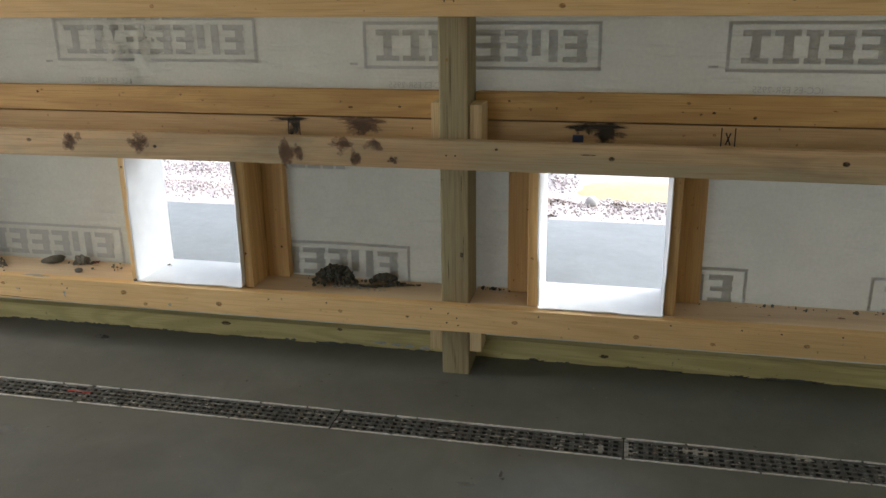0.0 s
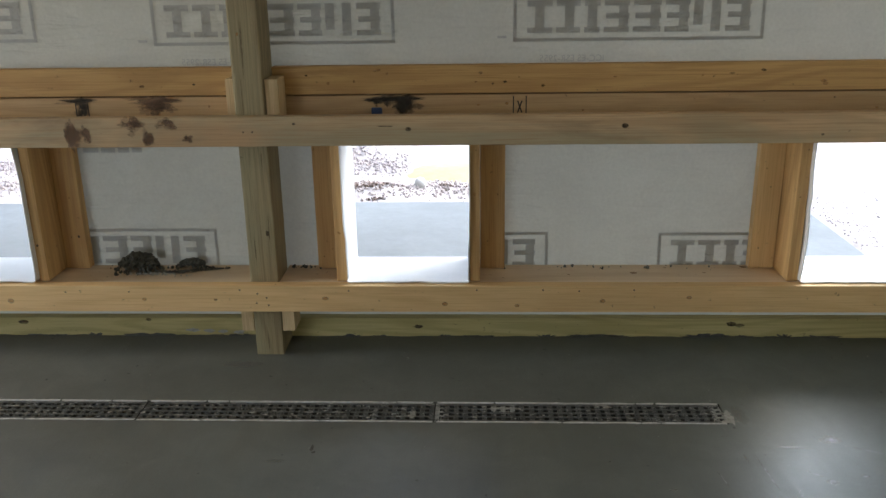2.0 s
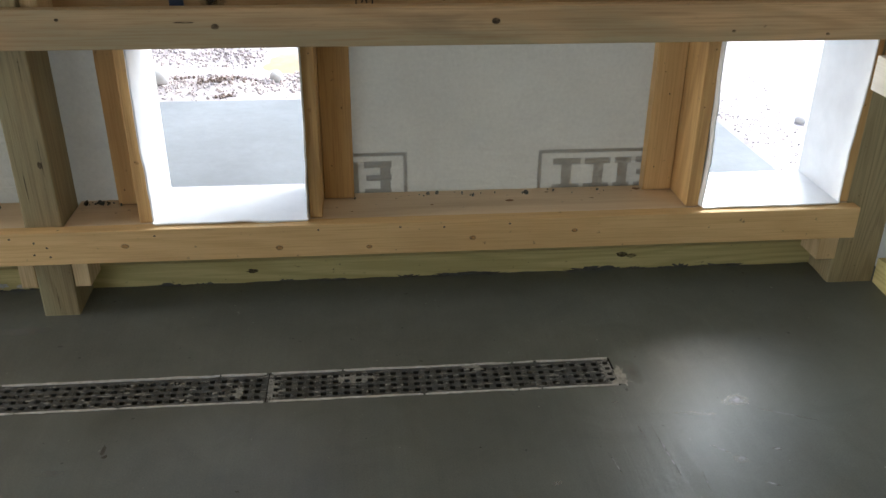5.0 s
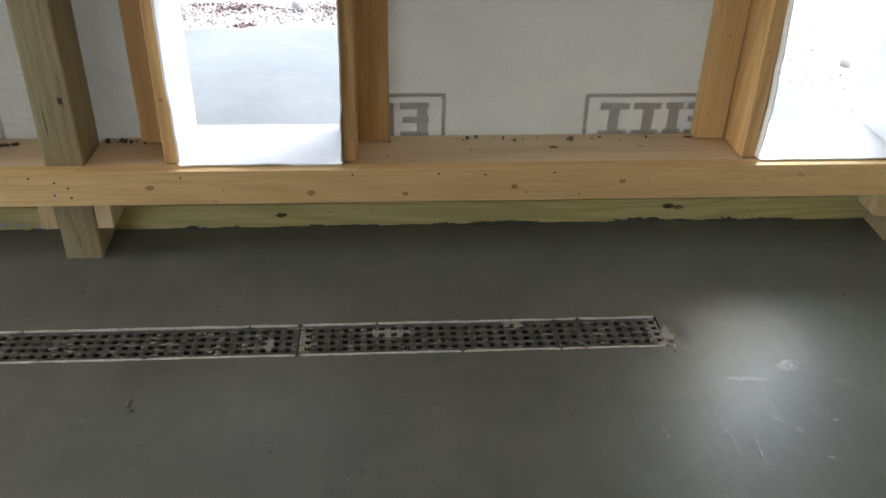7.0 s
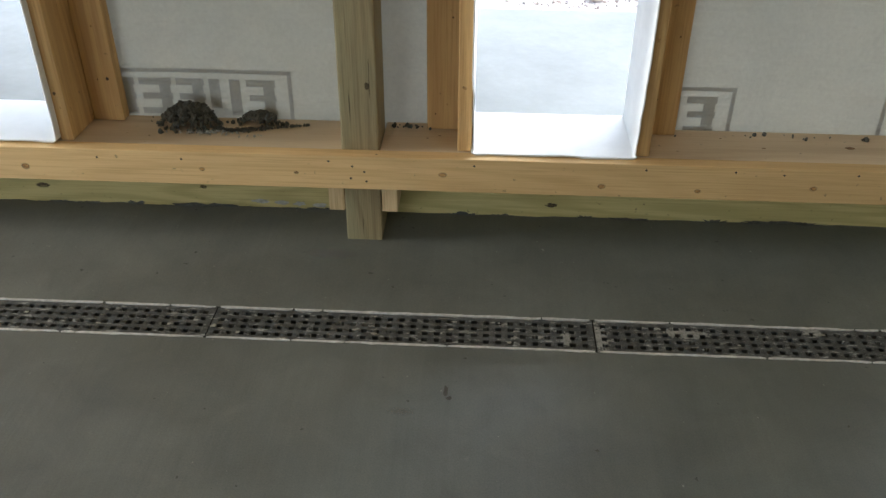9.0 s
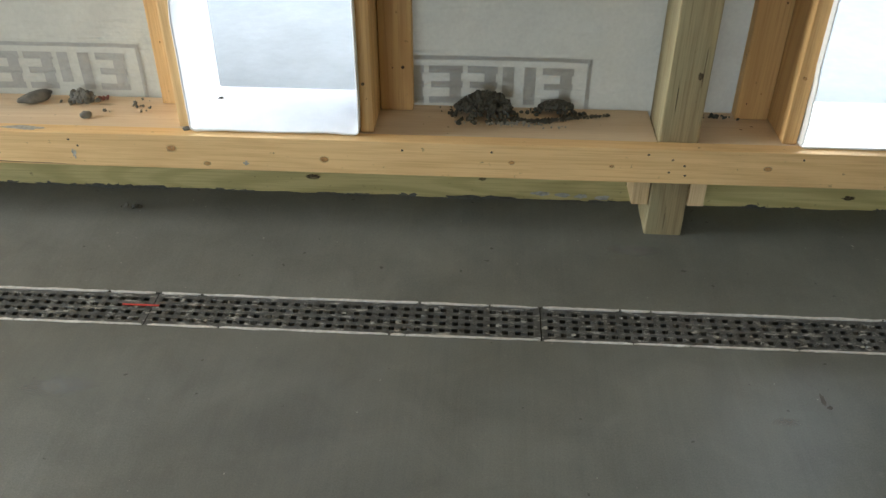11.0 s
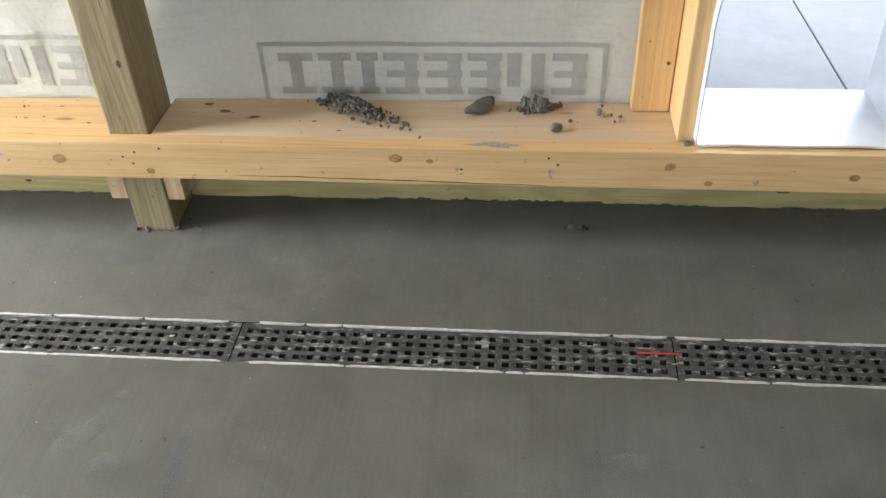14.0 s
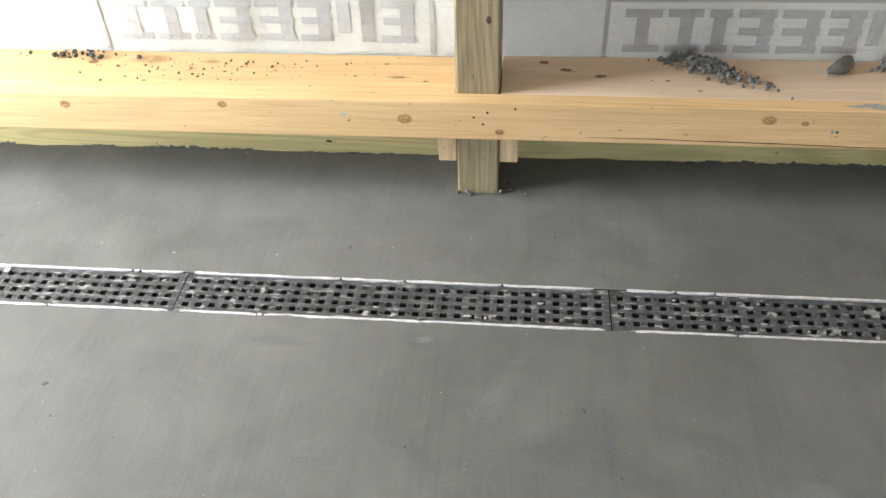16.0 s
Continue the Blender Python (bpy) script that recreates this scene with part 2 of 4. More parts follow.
WETCEMENT = plain("drying_concrete", (0.085, 0.086, 0.074), 0.8, vary=0.4, scale=90, relief=0.8)
DARKCRUMB = plain("damp_mortar_crumbs", (0.085, 0.083, 0.068), 0.9, vary=0.5, scale=60, relief=0.8)
BROWNGRIT = plain("brown_grit", (0.20, 0.13, 0.075), 0.9, vary=0.5, scale=60, relief=0.6)
SMEAR = decal("brown_smear", (0.42, 0.25, 0.13), 0.5, 0.1, 0.3, 60, flat=True)
PEBBLE = plain("grey_stone", (0.16, 0.16, 0.145), 0.85, vary=0.3, scale=40, relief=0.6)
KNOT = decal("wood_knot", (0.58, 0.325, 0.125), 0.8, 0.36)
DARKKNOT = decal("dark_knot", (0.06, 0.038, 0.022), 0.95, 0.36)
KNOTRIM = decal("knot_rim", (0.38, 0.21, 0.085), 0.5, 0.34)
STAIN = decal("brown_stain", (0.235, 0.14, 0.085), 0.5, 0.36, 0.35, 80)
BLACKSTAIN = decal("black_mould", (0.075, 0.06, 0.045), 0.62, 0.28, 0.35, 90)
TOPKNOT = plain("plank_knot", (0.30, 0.17, 0.085), 0.75, vary=0.35, scale=150)
INK = plain("black_marker", (0.03, 0.025, 0.022), 0.7)
BLUE = plain("blue_plastic", (0.03, 0.055, 0.13), 0.4)
RED = plain("red_plastic", (0.55, 0.06, 0.05), 0.6)
SPLIT = plain("split_shadow", (0.11, 0.055, 0.025), 0.9)
NAIL = plain("nail_head", (0.07, 0.06, 0.05), 0.5, 0.6)
SLAB = plain("outdoor_concrete", (0.165, 0.175, 0.18), 0.9, vary=0.06, scale=18, shift=False)
DIRT = plain("stony_soil", (0.40, 0.35, 0.335), 0.95, vary=0.30, scale=9, relief=1.0, shift=False)
TAN = plain("tan_sand", (0.40, 0.30, 0.165), 0.95, vary=0.1, scale=20, shift=False)
STONE = plain("pinkish_rubble", (0.50, 0.43, 0.41), 0.9, vary=0.35, scale=14, relief=0.8)
CREVICE = plain("crevice_shade", (0.21, 0.155, 0.13), 0.95, vary=0.4, scale=40, relief=0.8)
PALESTONE = plain("pale_stone", (0.62, 0.59, 0.56), 0.9, vary=0.15, scale=12)
REDDISH = plain("brick_red", (0.30, 0.11, 0.09), 0.9, vary=0.3, scale=90)
PLY = plain("roof_board", (0.42, 0.33, 0.22), 0.85, vary=0.15, scale=6)


# ---- builders ----
def mesh_object(name, verts, faces, material, parent=None, label="", smooth=False, origin=None):
    me = bpy.data.meshes.new(name)
    o = Vector(origin) if origin else Vector((0, 0, 0))
    me.from_pydata([Vector(v) - o for v in verts], [], faces)
    me.materials.append(material)
    if smooth:
        me.polygons.foreach_set("use_smooth", [True] * len(me.polygons))
    me.update()
    ob = new(name, me)
    base = Vector((0, 0, 0))
    if parent:
        ob.parent = parent
        base = parent.location if parent.parent is None else parent.location + parent.parent.location
    ob.location = o - base
    if label:
        tagged(ob, label)
    return ob


def part(name, bm, material, parent, label="", smooth=False, origin=(0, 0, 0)):
    me = bpy.data.meshes.new(name)
    bmesh.ops.translate(bm, verts=bm.verts, vec=-Vector(origin))
    bm.to_mesh(me)
    bm.free()
    me.materials.append(material)
    if smooth:
        me.polygons.foreach_set("use_smooth", [True] * len(me.polygons))
    ob = new(name, me)
    base = Vector((0, 0, 0))
    if parent:
        ob.parent = parent
        base = parent.location if parent.parent is None else parent.location + parent.parent.location
    ob.location = Vector(origin) - base
    if label:
        tagged(ob, label)
    return ob


def box(lo, hi, bevel=0.003, bow=0.0, cuts=0):
    bm = bmesh.new()
    bmesh.ops.create_cube(bm, size=1)
    lo, hi = Vector(lo), Vector(hi)
    for v in bm.verts:
        v.co = Vector(((lo[i] + hi[i]) / 2 + v.co[i] * (hi[i] - lo[i]) for i in range(3)))
    if bevel:
        bmesh.ops.bevel(bm, geom=bm.edges[:], offset=bevel, segments=2, affect='EDGES', profile=0.6)
    return bm


def board(name, lo, hi, wood_set, axis, label="", category="", group="", kind="", parent=None, bevel=0.003):
    centre = [(a + b) / 2 for a, b in zip(lo, hi)]
    ob = part(name, box(lo, hi, bevel), wood_set[axis], parent, label, origin=centre)
    if not parent:
        tagged(ob, label, category, group, kind)
    return ob


def blot(name, x, z, w, h, y, material, parent, seed, ragged=0.15, count=14, turn=0.0):
    """A flat patch on a face that looks towards -y."""
    rnd = random.Random(seed)
    vs = []
    for i in range(count):
        a = 2 * math.pi * i / count
        r = 1 + ragged * (rnd.random() * 2 - 1)
        u, t = w / 2 * r * math.cos(a), h / 2 * r * math.sin(a)
        vs.append((x + u * math.cos(turn) - t * math.sin(turn), y, z + u * math.sin(turn) + t * math.cos(turn)))
    return mesh_object(name, vs, [list(range(count))], material, parent, origin=(x, y, z))


ICO = bmesh.new()
bmesh.ops.create_icosphere(ICO, subdivisions=1, radius=1)
ICO_V, ICO_F = [v.co.copy() for v in ICO.verts], [[v.index for v in f.verts] for f in ICO.faces]
ICO.free()


def knot(x, z, w, h, y, parent, seed):
    """A knot: a dark rim with a reddish core."""
    blot("knot_rim", x, z, w * 1.22, h * 1.25, y, KNOTRIM, parent, seed, 0.12)
    return blot("knot", x, z, w * 0.92, h * 0.9, y - 0.0002, KNOT, parent, seed + 1, 0.12)


def patchy(name, x, z, w, h, y, material, parent, seed, count=16):
    """An uneven stain made of many small ragged spots."""
    rnd = random.Random(seed)
    for k in range(count):
        u, v = rnd.gauss(0, 0.28), rnd.gauss(0, 0.28)
        size = rnd.uniform(0.35, 0.8)
        blot(name, x + u * w, z + v * h, w * size, h * size * rnd.uniform(0.7, 1.2), y - 0.00003 * k, material, parent, seed * 50 + k, 0.5, 22)


def lump(heap, centre, size, rnd):
    """Adds one angular crumb to a pair of lists, vertices and faces."""
    vs, fs = heap
    turn = Euler((rnd.random() * 6, rnd.random() * 6, rnd.random() * 6)).to_matrix()
    sx, sy, sz = size * rnd.uniform(0.8, 1.35), size * rnd.uniform(0.6, 1.0), size * rnd.uniform(0.45, 0.9)
    base, c = len(vs), Vector(centre)
    for v in ICO_V:
        vs.append(turn @ (Vector((v.x * sx, v.y * sy, v.z * sz)) * rnd.uniform(0.72, 1.18)) + c)
    fs.extend([[base + i for i in f] for f in ICO_F])


# ---- the plan ----
FACE = 2.785            # room side of the rails
POST_Y = 2.828
WRAP_Y = 3.012
SILL_Z = 0.297
WINDOWS = [(-1.748, -1.331), (-0.256, 0.154), (1.249, 1.653)]
POSTS = [(-5.50, -5.40), (-3.062, -2.966), (-0.592, -0.496)]
LEFT_X, RIGHT_X, BACK_Y, ROOF_Z = -5.52, 1.905, -3.6, 2.75
D0, D1, DX = 2.411, 2.533, 0.935       # the drain's two edges and its end


def ground_z(x, y):
    """Height of the floor: it falls gently to the drain."""
    if y > D1:
        return 0.034 * ((y - D1) / 0.434) ** 0.9
    return 0.0


# ---- floor ----
xs = sorted(set([LEFT_X + i * 0.05 for i in range(int((RIGHT_X - LEFT_X) / 0.05) + 1)] + [DX, RIGHT_X]))
ys = sorted(set([BACK_Y + i * 0.15 for i in range(40) if BACK_Y + i * 0.15 < D0 - 0.02] + [D0, D1, 2.60, 2.68, 2.76, 2.84, 2.90, 2.94, 2.955, 2.968, 3.0]))
verts, faces, keep = [], [], {}
for i, x in enumerate(xs):
    for j, y in enumerate(ys):
        z = ground_z(x, y) + 0.0012 * noise.noise((x * 2.2, y * 2.2, 0))
        if y > 2.945:
            z += 0.007 * noise.noise((x * 9, y * 3, 5)) + 0.005 * noise.noise((x * 31, y * 3, 9))
        keep[i, j] = len(verts)
        verts.append((x, y, z if y not in (D0, D1) else 0))
for i in range(len(xs) - 1):
    for j in range(len(ys) - 1):
        if abs(ys[j] - D0) < 1e-6 and xs[i + 1] <= DX + 1e-6:
            continue
        faces.append((keep[i, j], keep[i + 1, j], keep[i + 1, j + 1], keep[i, j + 1]))
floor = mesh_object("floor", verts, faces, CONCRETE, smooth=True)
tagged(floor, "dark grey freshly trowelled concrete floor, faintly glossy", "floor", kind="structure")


def flake(name, x, y, w, d, seed, material, label, count=22, ragged=0.45, turn=0.0):
    """A thin ragged patch on the floor."""
    rnd = random.Random(seed)
    vs = []
    for i in range(count):
        a = 2 * math.pi * i / count
        q = 1 + ragged * (rnd.random() * 2 - 1)
        u, v = w / 2 * q * math.cos(a), d / 2 * q * math.sin(a)
        px, py = x + u * math.cos(turn) - v * math.sin(turn), y + u * math.sin(turn) + v * math.cos(turn)
        vs.append((px, py, ground_z(px, py) + 0.0016))
    return mesh_object(name, vs, [list(range(count))], material, floor, label, origin=(x, y, 0))


for k, (x, y, w, d) in enumerate(((-0.293, 2.26, 0.010, 0.030), (-0.285, 2.235, 0.012, 0.012), (0.02, 2.10, 0.006, 0.006), (-2.1, 2.2, 0.006, 0.005), (-1.62, 2.30, 0.006, 0.004), (-3.1, 2.1, 0.007, 0.005), (0.55, 2.2, 0.005, 0.005))):
    flake("dark_speck", x, y, w, d, 60 + k, DARKCRUMB, "dark chip pressed into the concrete", 10)

# the pale colour paints in the glints of the smooth trowel marks
TROWEL_GLINT = decal("trowel_glint", (0.40, 0.41, 0.415), 0.75, 0.12, 0.3, 90, flat=True)
TROWEL_GLINT.node_tree.nodes["Principled BSDF"].inputs["Roughness"].default_value = 0.34
LAITANCE = decal("pale_laitance", (0.25, 0.265, 0.26), 0.5, 0.10, 0.2, 30, flat=True)
CHALK = decal("blue_chalk", (0.10, 0.15, 0.40), 0.16, 0.05, 0.2, 60, flat=True)
for k, (x, y, w, d, turn) in enumerate(((1.20, 2.325, 0.085, 0.045, 0.0), (1.085, 2.281, 0.13, 0.012, -0.16), (1.123, 2.112, 0.045, 0.022, -0.5), (1.09, 2.15, 0.07, 0.006, -0.7),
                                        (1.30, 2.26, 0.20, 0.004, -0.42), (0.966, 2.15, 0.22, 0.004, 1.65), (0.93, 2.22, 0.06, 0.004, 1.7), (0.84, 2.12, 0.10, 0.003, 1.75), (1.02, 2.05, 0.09, 0.004, 1.5),
                                        (0.698, 2.069, 0.03, 0.012, 0.4), (1.16, 2.03, 0.05, 0.006, -0.5), (1.22, 2.14, 0.03, 0.010, -0.3), (0.90, 2.34, 0.02, 0.006, 0.0))):
    flake("trowel_mark", x, y, w, d, 160 + k, TROWEL_GLINT, "smooth trowel mark in the concrete, its glint painted pale", 30, 0.32, turn)
for k, (x, y, w, d, turn) in enumerate(((-0.387, 2.188, 0.07, 0.025, 0.1), (-3.096, 2.363, 0.10, 0.035, 0.0), (-2.887, 2.311, 0.08, 0.03, 0.0), (-3.259, 2.073, 0.14, 0.07, 0.4), (-3.657, 2.276, 0.16, 0.08, 0.2), (-2.868, 2.142, 0.10, 0.05, 0.5), (-2.95, 2.20, 0.20, 0.05, 0.9), (-3.4, 2.34, 0.2, 0.03, 0.0),
                                        (-3.5, 2.70, 0.25, 0.05, 0.0), (-3.05, 2.72, 0.16, 0.06, 0.0), (-0.62, 2.76, 0.16, 0.06, 0.0), (-2.4, 2.05, 0.2, 0.08, 0.3), (-1.9, 2.2, 0.18, 0.06, 0.2), (0.98, 2.46, 0.05, 0.12, 0.1))):
    flake("pale_smudge", x, y, w, d, 190 + k, LAITANCE, "pale dry smudge on the concrete", 26, 0.25, turn)
flake("chalk_streak", -2.735, 2.14, 0.030, 0.26, 230, CHALK, "faint blue chalk streak on the concrete", 22, 0.2)
for k, (x, y, w, d) in enumerate(((0.944, 2.455, 0.026, 0.075), (0.935, 2.425, 0.05, 0.022))):
    flake("cement_smear", x, y, w, d, 240 + k, CEMENT, "ragged pale cement at the end of the drain", 24, 0.5)

# ---- channel drain ----
drain = tagged(new("channel_drain"), "long channel drain with black square-hole grates set in the concrete", "drain")
SECTION, JOINT = 0.9225, 0.050          # length of a grate, and the joint nearest the drain's end
ROWS_N, PITCH, HOLE = 4, 0.0292, 0.0142


def grate_lines(cols, length):
    """The cutting lines of one grate; holes lie between odd and even lines."""
    gx, gy = [0.0012], [0.001]
    for c in range(cols):
        mid = 0.0225 + c * PITCH
        gx += [mid - HOLE / 2, mid + HOLE / 2]
    gx.append(length - 0.0012)
    for r in range(ROWS_N):
        mid = 0.0245 + r * 0.0243
        gy += [mid - HOLE * 0.46, mid + HOLE * 0.46]
    gy.append(0.121)
    return gx, gy


def grate_mesh(cols, length):
    """One grate with square holes and slanting grip ribs, its near corner at 0, 0."""
    top, low = -0.001, -0.014
    gx, gy = grate_lines(cols, length)
    rnd = random.Random(cols)
    verts, faces = [], []
    nx, ny = len(gx), len(gy)
    for z in (top, low):
        for i, x in enumerate(gx):
            for j, y in enumerate(gy):
                verts.append((x, y, z))

    def at(i, j, k):
        return k * nx * ny + i * ny + j
    for i in range(nx - 1):
        for j in range(ny - 1):
            if i % 2 == 1 and j % 2 == 1:
                a, b, c, d = (i, j), (i + 1, j), (i + 1, j + 1), (i, j + 1)
                for p, q in ((a, b), (b, c), (c, d), (d, a)):
                    faces.append((at(*q, 0), at(*p, 0), at(*p, 1), at(*q, 1)))
            else:
                faces.append((at(i, j, 0), at(i + 1, j, 0), at(i + 1, j + 1, 0), at(i, j + 1, 0)))
    for i in range(2, nx - 2, 2):
        for j in range(1, ny - 1, 2):
            cx, cy = (gx[i] + gx[i + 1]) / 2, (gy[j] + gy[j + 1]) / 2
            for turn in (0.75, 0.75 + math.pi):
                dx, dy = math.cos(turn), math.sin(turn) * 0.9
                ox, oy = cx + dx * 0.0030, cy - dy * 0.0030
                h = top + rnd.uniform(0.0010, 0.0019)
                base = len(verts)
                for u, v in ((-1, -1), (1, -1), (1, 1), (-1, 1)):
                    verts.append((ox + dx * u * 0.0042 - dy * v * 0.0016, oy + dy * u * 0.0042 + dx * v * 0.0016, top))
                for u in (-0.7, 0.7):
                    verts.append((ox + dx * u * 0.0042, oy + dy * u * 0.0042, h))
                faces += [(base, base + 1, base + 5, base + 4), (base + 2, base + 3, base + 4, base + 5), (base + 1, base + 2, base + 5), (base + 3, base, base + 4)]
    me = bpy.data.meshes.new("grate")
    me.from_pydata(verts, [], faces)
    me.materials.append(GRATE)
    return me


GRATE_MESH = grate_mesh(31, SECTION)
END_MESH = grate_mesh(30, DX - 0.004 - JOINT)
GAPS = {0: 0.004, 1: 0.004, 2: 0.006, 3: 0.034, 4: 0.012, 5: 0.02, 6: 0.01}
for s in range(7):
    length = SECTION if s else DX - 0.004 - JOINT
    g = new("grate", GRATE_MESH if s else END_MESH)
    g.parent = drain
    x0 = JOINT - s * SECTION
    g.location = (x0, D0, -0.0007 * (s % 2))
    for side, (ya, yb) in enumerate(((D0 - 0.001, D0 + 0.0045), (D1 - 0.0045, D1 + 0.001))):
        rnd = random.Random(s * 7 + side)
        start, stop = x0 + GAPS[s] * (1.0 if side else 1.3), x0 + length - (GAPS[s - 1] * (0.9 if side else 0.4) if s else 0.0)
        cuts = sorted([start] + [start + (stop - start) * rnd.uniform(0.1, 0.9) for _ in range(3)] + [stop])
        for a, b in zip(cuts, cuts[1:]):
            a, b = a + rnd.uniform(0.0005, 0.004), b - rnd.uniform(0.0005, 0.004)
            vs, fs, steps = [], [], max(4, int((b - a) / 0.012))
            lean = rnd.uniform(-0.0012, 0.0012)
            for k in range(steps + 1):
                x = a + (b - a) * k / steps
                wob = 0.0030 * noise.noise((x * 14, side * 5, 2)) + 0.0022 * noise.noise((x * 75, side * 5, 4)) + lean * (2 * k / steps - 1)
                thin = 0.45 if k in (0, steps) else 1.0
                outer = (ya + wob) if side == 0 else yb - 0.0055 * thin
                inner = ya + 0.0055 * thin if side == 0 else yb + wob
                vs += [(x, outer, 0.0022), (x, inner, 0.0022), (x, outer, -0.004), (x, inner, -0.004)]
                if k:
                    q = 4 * k
                    fs += [(q - 4, q, q + 1, q - 3), (q - 4, q - 2, q + 2, q), (q - 3, q + 1, q + 3, q - 1)]
            mesh_object("rim", vs, fs, RIM, drain, "pale grey channel rim", origin=(x0, ya, 0))


def film(cx, cy, w, d, seed, ragged=0.35):
    """A skin of dried cement on the bars of a grate, open over its holes."""
    s = 0 if cx > JOINT else int((JOINT - cx) / SECTION) + 1
    x0 = JOINT - s * SECTION
    gx, gy = grate_lines(31 if s else 30, SECTION if s else DX - 0.004 - JOINT)
    vs, fs = [], []
    for i in range(len(gx) - 1):
        for j in range(len(gy) - 1):
            if i % 2 == 1 and j % 2 == 1:
                continue
            nu, nv = max(1, round((gx[i + 1] - gx[i]) / 0.0032)), max(1, round((gy[j + 1] - gy[j]) / 0.0032))
            for u in range(nu):
                for v in range(nv):
                    xa, xb = x0 + gx[i] + (gx[i + 1] - gx[i]) * u / nu, x0 + gx[i] + (gx[i + 1] - gx[i]) * (u + 1) / nu
                    yc, yd = D0 + gy[j] + (gy[j + 1] - gy[j]) * v / nv, D0 + gy[j] + (gy[j + 1] - gy[j]) * (v + 1) / nv
                    mx, my = (xa + xb) / 2, (yc + yd) / 2
                    reach = math.hypot((mx - cx) / (w / 2), (my - cy) / (d / 2))
                    if reach + ragged * noise.noise((mx * 160, my * 160, seed)) < 0.9:
                        base = len(vs)
                        vs += [(xa, yc, 0.0011), (xb, yc, 0.0011), (xb, yd, 0.0011), (xa, yd, 0.0011)]
                        fs.append((base, base + 1, base + 2, base + 3))
    if fs:
        mesh_object("cement_film", vs, fs, FILM, drain, "dried pale cement on the grate bars", origin=(cx, cy, 0))


L = LEFT_X + 0.02
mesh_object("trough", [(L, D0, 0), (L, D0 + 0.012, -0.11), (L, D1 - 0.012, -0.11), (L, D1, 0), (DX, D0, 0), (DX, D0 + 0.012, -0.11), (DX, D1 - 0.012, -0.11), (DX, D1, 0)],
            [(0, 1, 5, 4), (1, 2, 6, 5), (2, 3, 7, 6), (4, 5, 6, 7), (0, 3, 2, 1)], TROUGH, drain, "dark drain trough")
part("red_mark", box((-1.869, 2.481, -0.0005), (-1.779, 2.4865, 0.0012), 0.0008), RED, drain, "thin red plastic sliver")


def splash(x, y, w, d, seed, z=0.0):
    rnd = random.Random(seed)
    vs = [(x, y, z + 0.003)]
    for i in range(18):
        a = 2 * math.pi * i / 18
        r = rnd.uniform(0.65, 1.1)
        vs.append((x + w / 2 * r * math.cos(a), y + d / 2 * r * math.sin(a), z + 0.0004))
    return mesh_object("cement_splash", vs, [(0, i, i % 18 + 1) for i in range(1, 19)], CEMENT, drain, "dried cement on the grate", smooth=True, origin=(x, y, z))


film(0.268, 2.491, 0.115, 0.040, 1)
film(0.925, 2.47, 0.05, 0.125, 2, 0.6)
film(0.062, 2.46, 0.035, 0.10, 3, 1.1)
film(0.569, 2.515, 0.05, 0.03, 4, 0.7)
film(-0.02, 2.455, 0.035, 0.05, 5, 0.7)
film(-2.19, 2.491, 0.035, 0.03, 6, 0.6)
film(-2.28, 2.437, 0.035, 0.022, 7, 0.6)
rnd = random.Random(77)
for k in range(7):
    film(rnd.uniform(-4.2, 0.88), D0 + rnd.uniform(0.01, 0.112), rnd.uniform(0.012, 0.03), rnd.uniform(0.01, 0.022), 40 + k, 0.7)
splash(0.585, 2.508, 0.035, 0.012, 3)
rnd = random.Random(12)
for k in range(45):
    splash(rnd.uniform(-4.3, 0.9), rnd.choice([2.43, 2.455, 2.48, 2.505]) + rnd.uniform(-0.006, 0.006), rnd.uniform(0.006, 0.02), rnd.uniform(0.004, 0.012), 20 + k)


# ---- house wrap ----
def wrap_offset(x, z):
    d = 0.008 * noise.noise((x * 1.6, z * 2.0, 3)) + 0.004 * noise.noise(((x - z * 0.6) * 9, (z + x * 0.4) * 2.5, 21)) + 0.0022 * noise.noise((x * 7, z * 6, 8)) + 0.0012 * noise.noise(((x + z) * 22, (z - x) * 5, 1))
    dx, dz = x + 1.78, z - 0.90
    if dz > 0.02:
        a = math.atan2(dx, dz)
        d += 0.012 * math.exp(-(a / 0.42) ** 2) * math.sin(a * 34) * math.exp(-((dz - 0.25) / 0.3) ** 2)
    if x < -3.0:
        d += 0.005 * noise.noise((x * 18, z * 14, 4)) + 0.0025 * noise.noise((x * 34, z * 26, 14))
    return d


def wrap_panel(x0, x1, z0, z1, verts, faces, step=0.03):
    nx, nz = max(1, round((x1 - x0) / step)), max(1, round((z1 - z0) / step))
    base = len(verts)
    for i in range(nx + 1):
        for j in range(nz + 1):
            x, z = x0 + (x1 - x0) * i / nx, z0 + (z1 - z0) * j / nz
            verts.append((x, WRAP_Y + wrap_offset(x, z), z))
    for i in range(nx):
        for j in range(nz):
            a = base + i * (nz + 1) + j
            faces.append((a, a + nz + 1, a + nz + 2, a + 1))


verts, faces = [], []
wrap_panel(LEFT_X, RIGHT_X, 0.82, ROOF_Z, verts, faces)
wrap_panel(LEFT_X, RIGHT_X, 0.0, 0.285, verts, faces)
edges_x = [LEFT_X] + [e for w in WINDOWS for e in (w[0] - 0.012, w[1] + 0.012)] + [RIGHT_X]
for a, b in zip(edges_x[::2], edges_x[1::2]):
    wrap_panel(a, b, 0.285, 0.82, verts, faces)
wall_north = mesh_object("wall_north", verts, faces, WRAP, smooth=True)
tagged(wall_north, "translucent grey-white building wrap with faint reversed print", "house wrap", kind="structure")


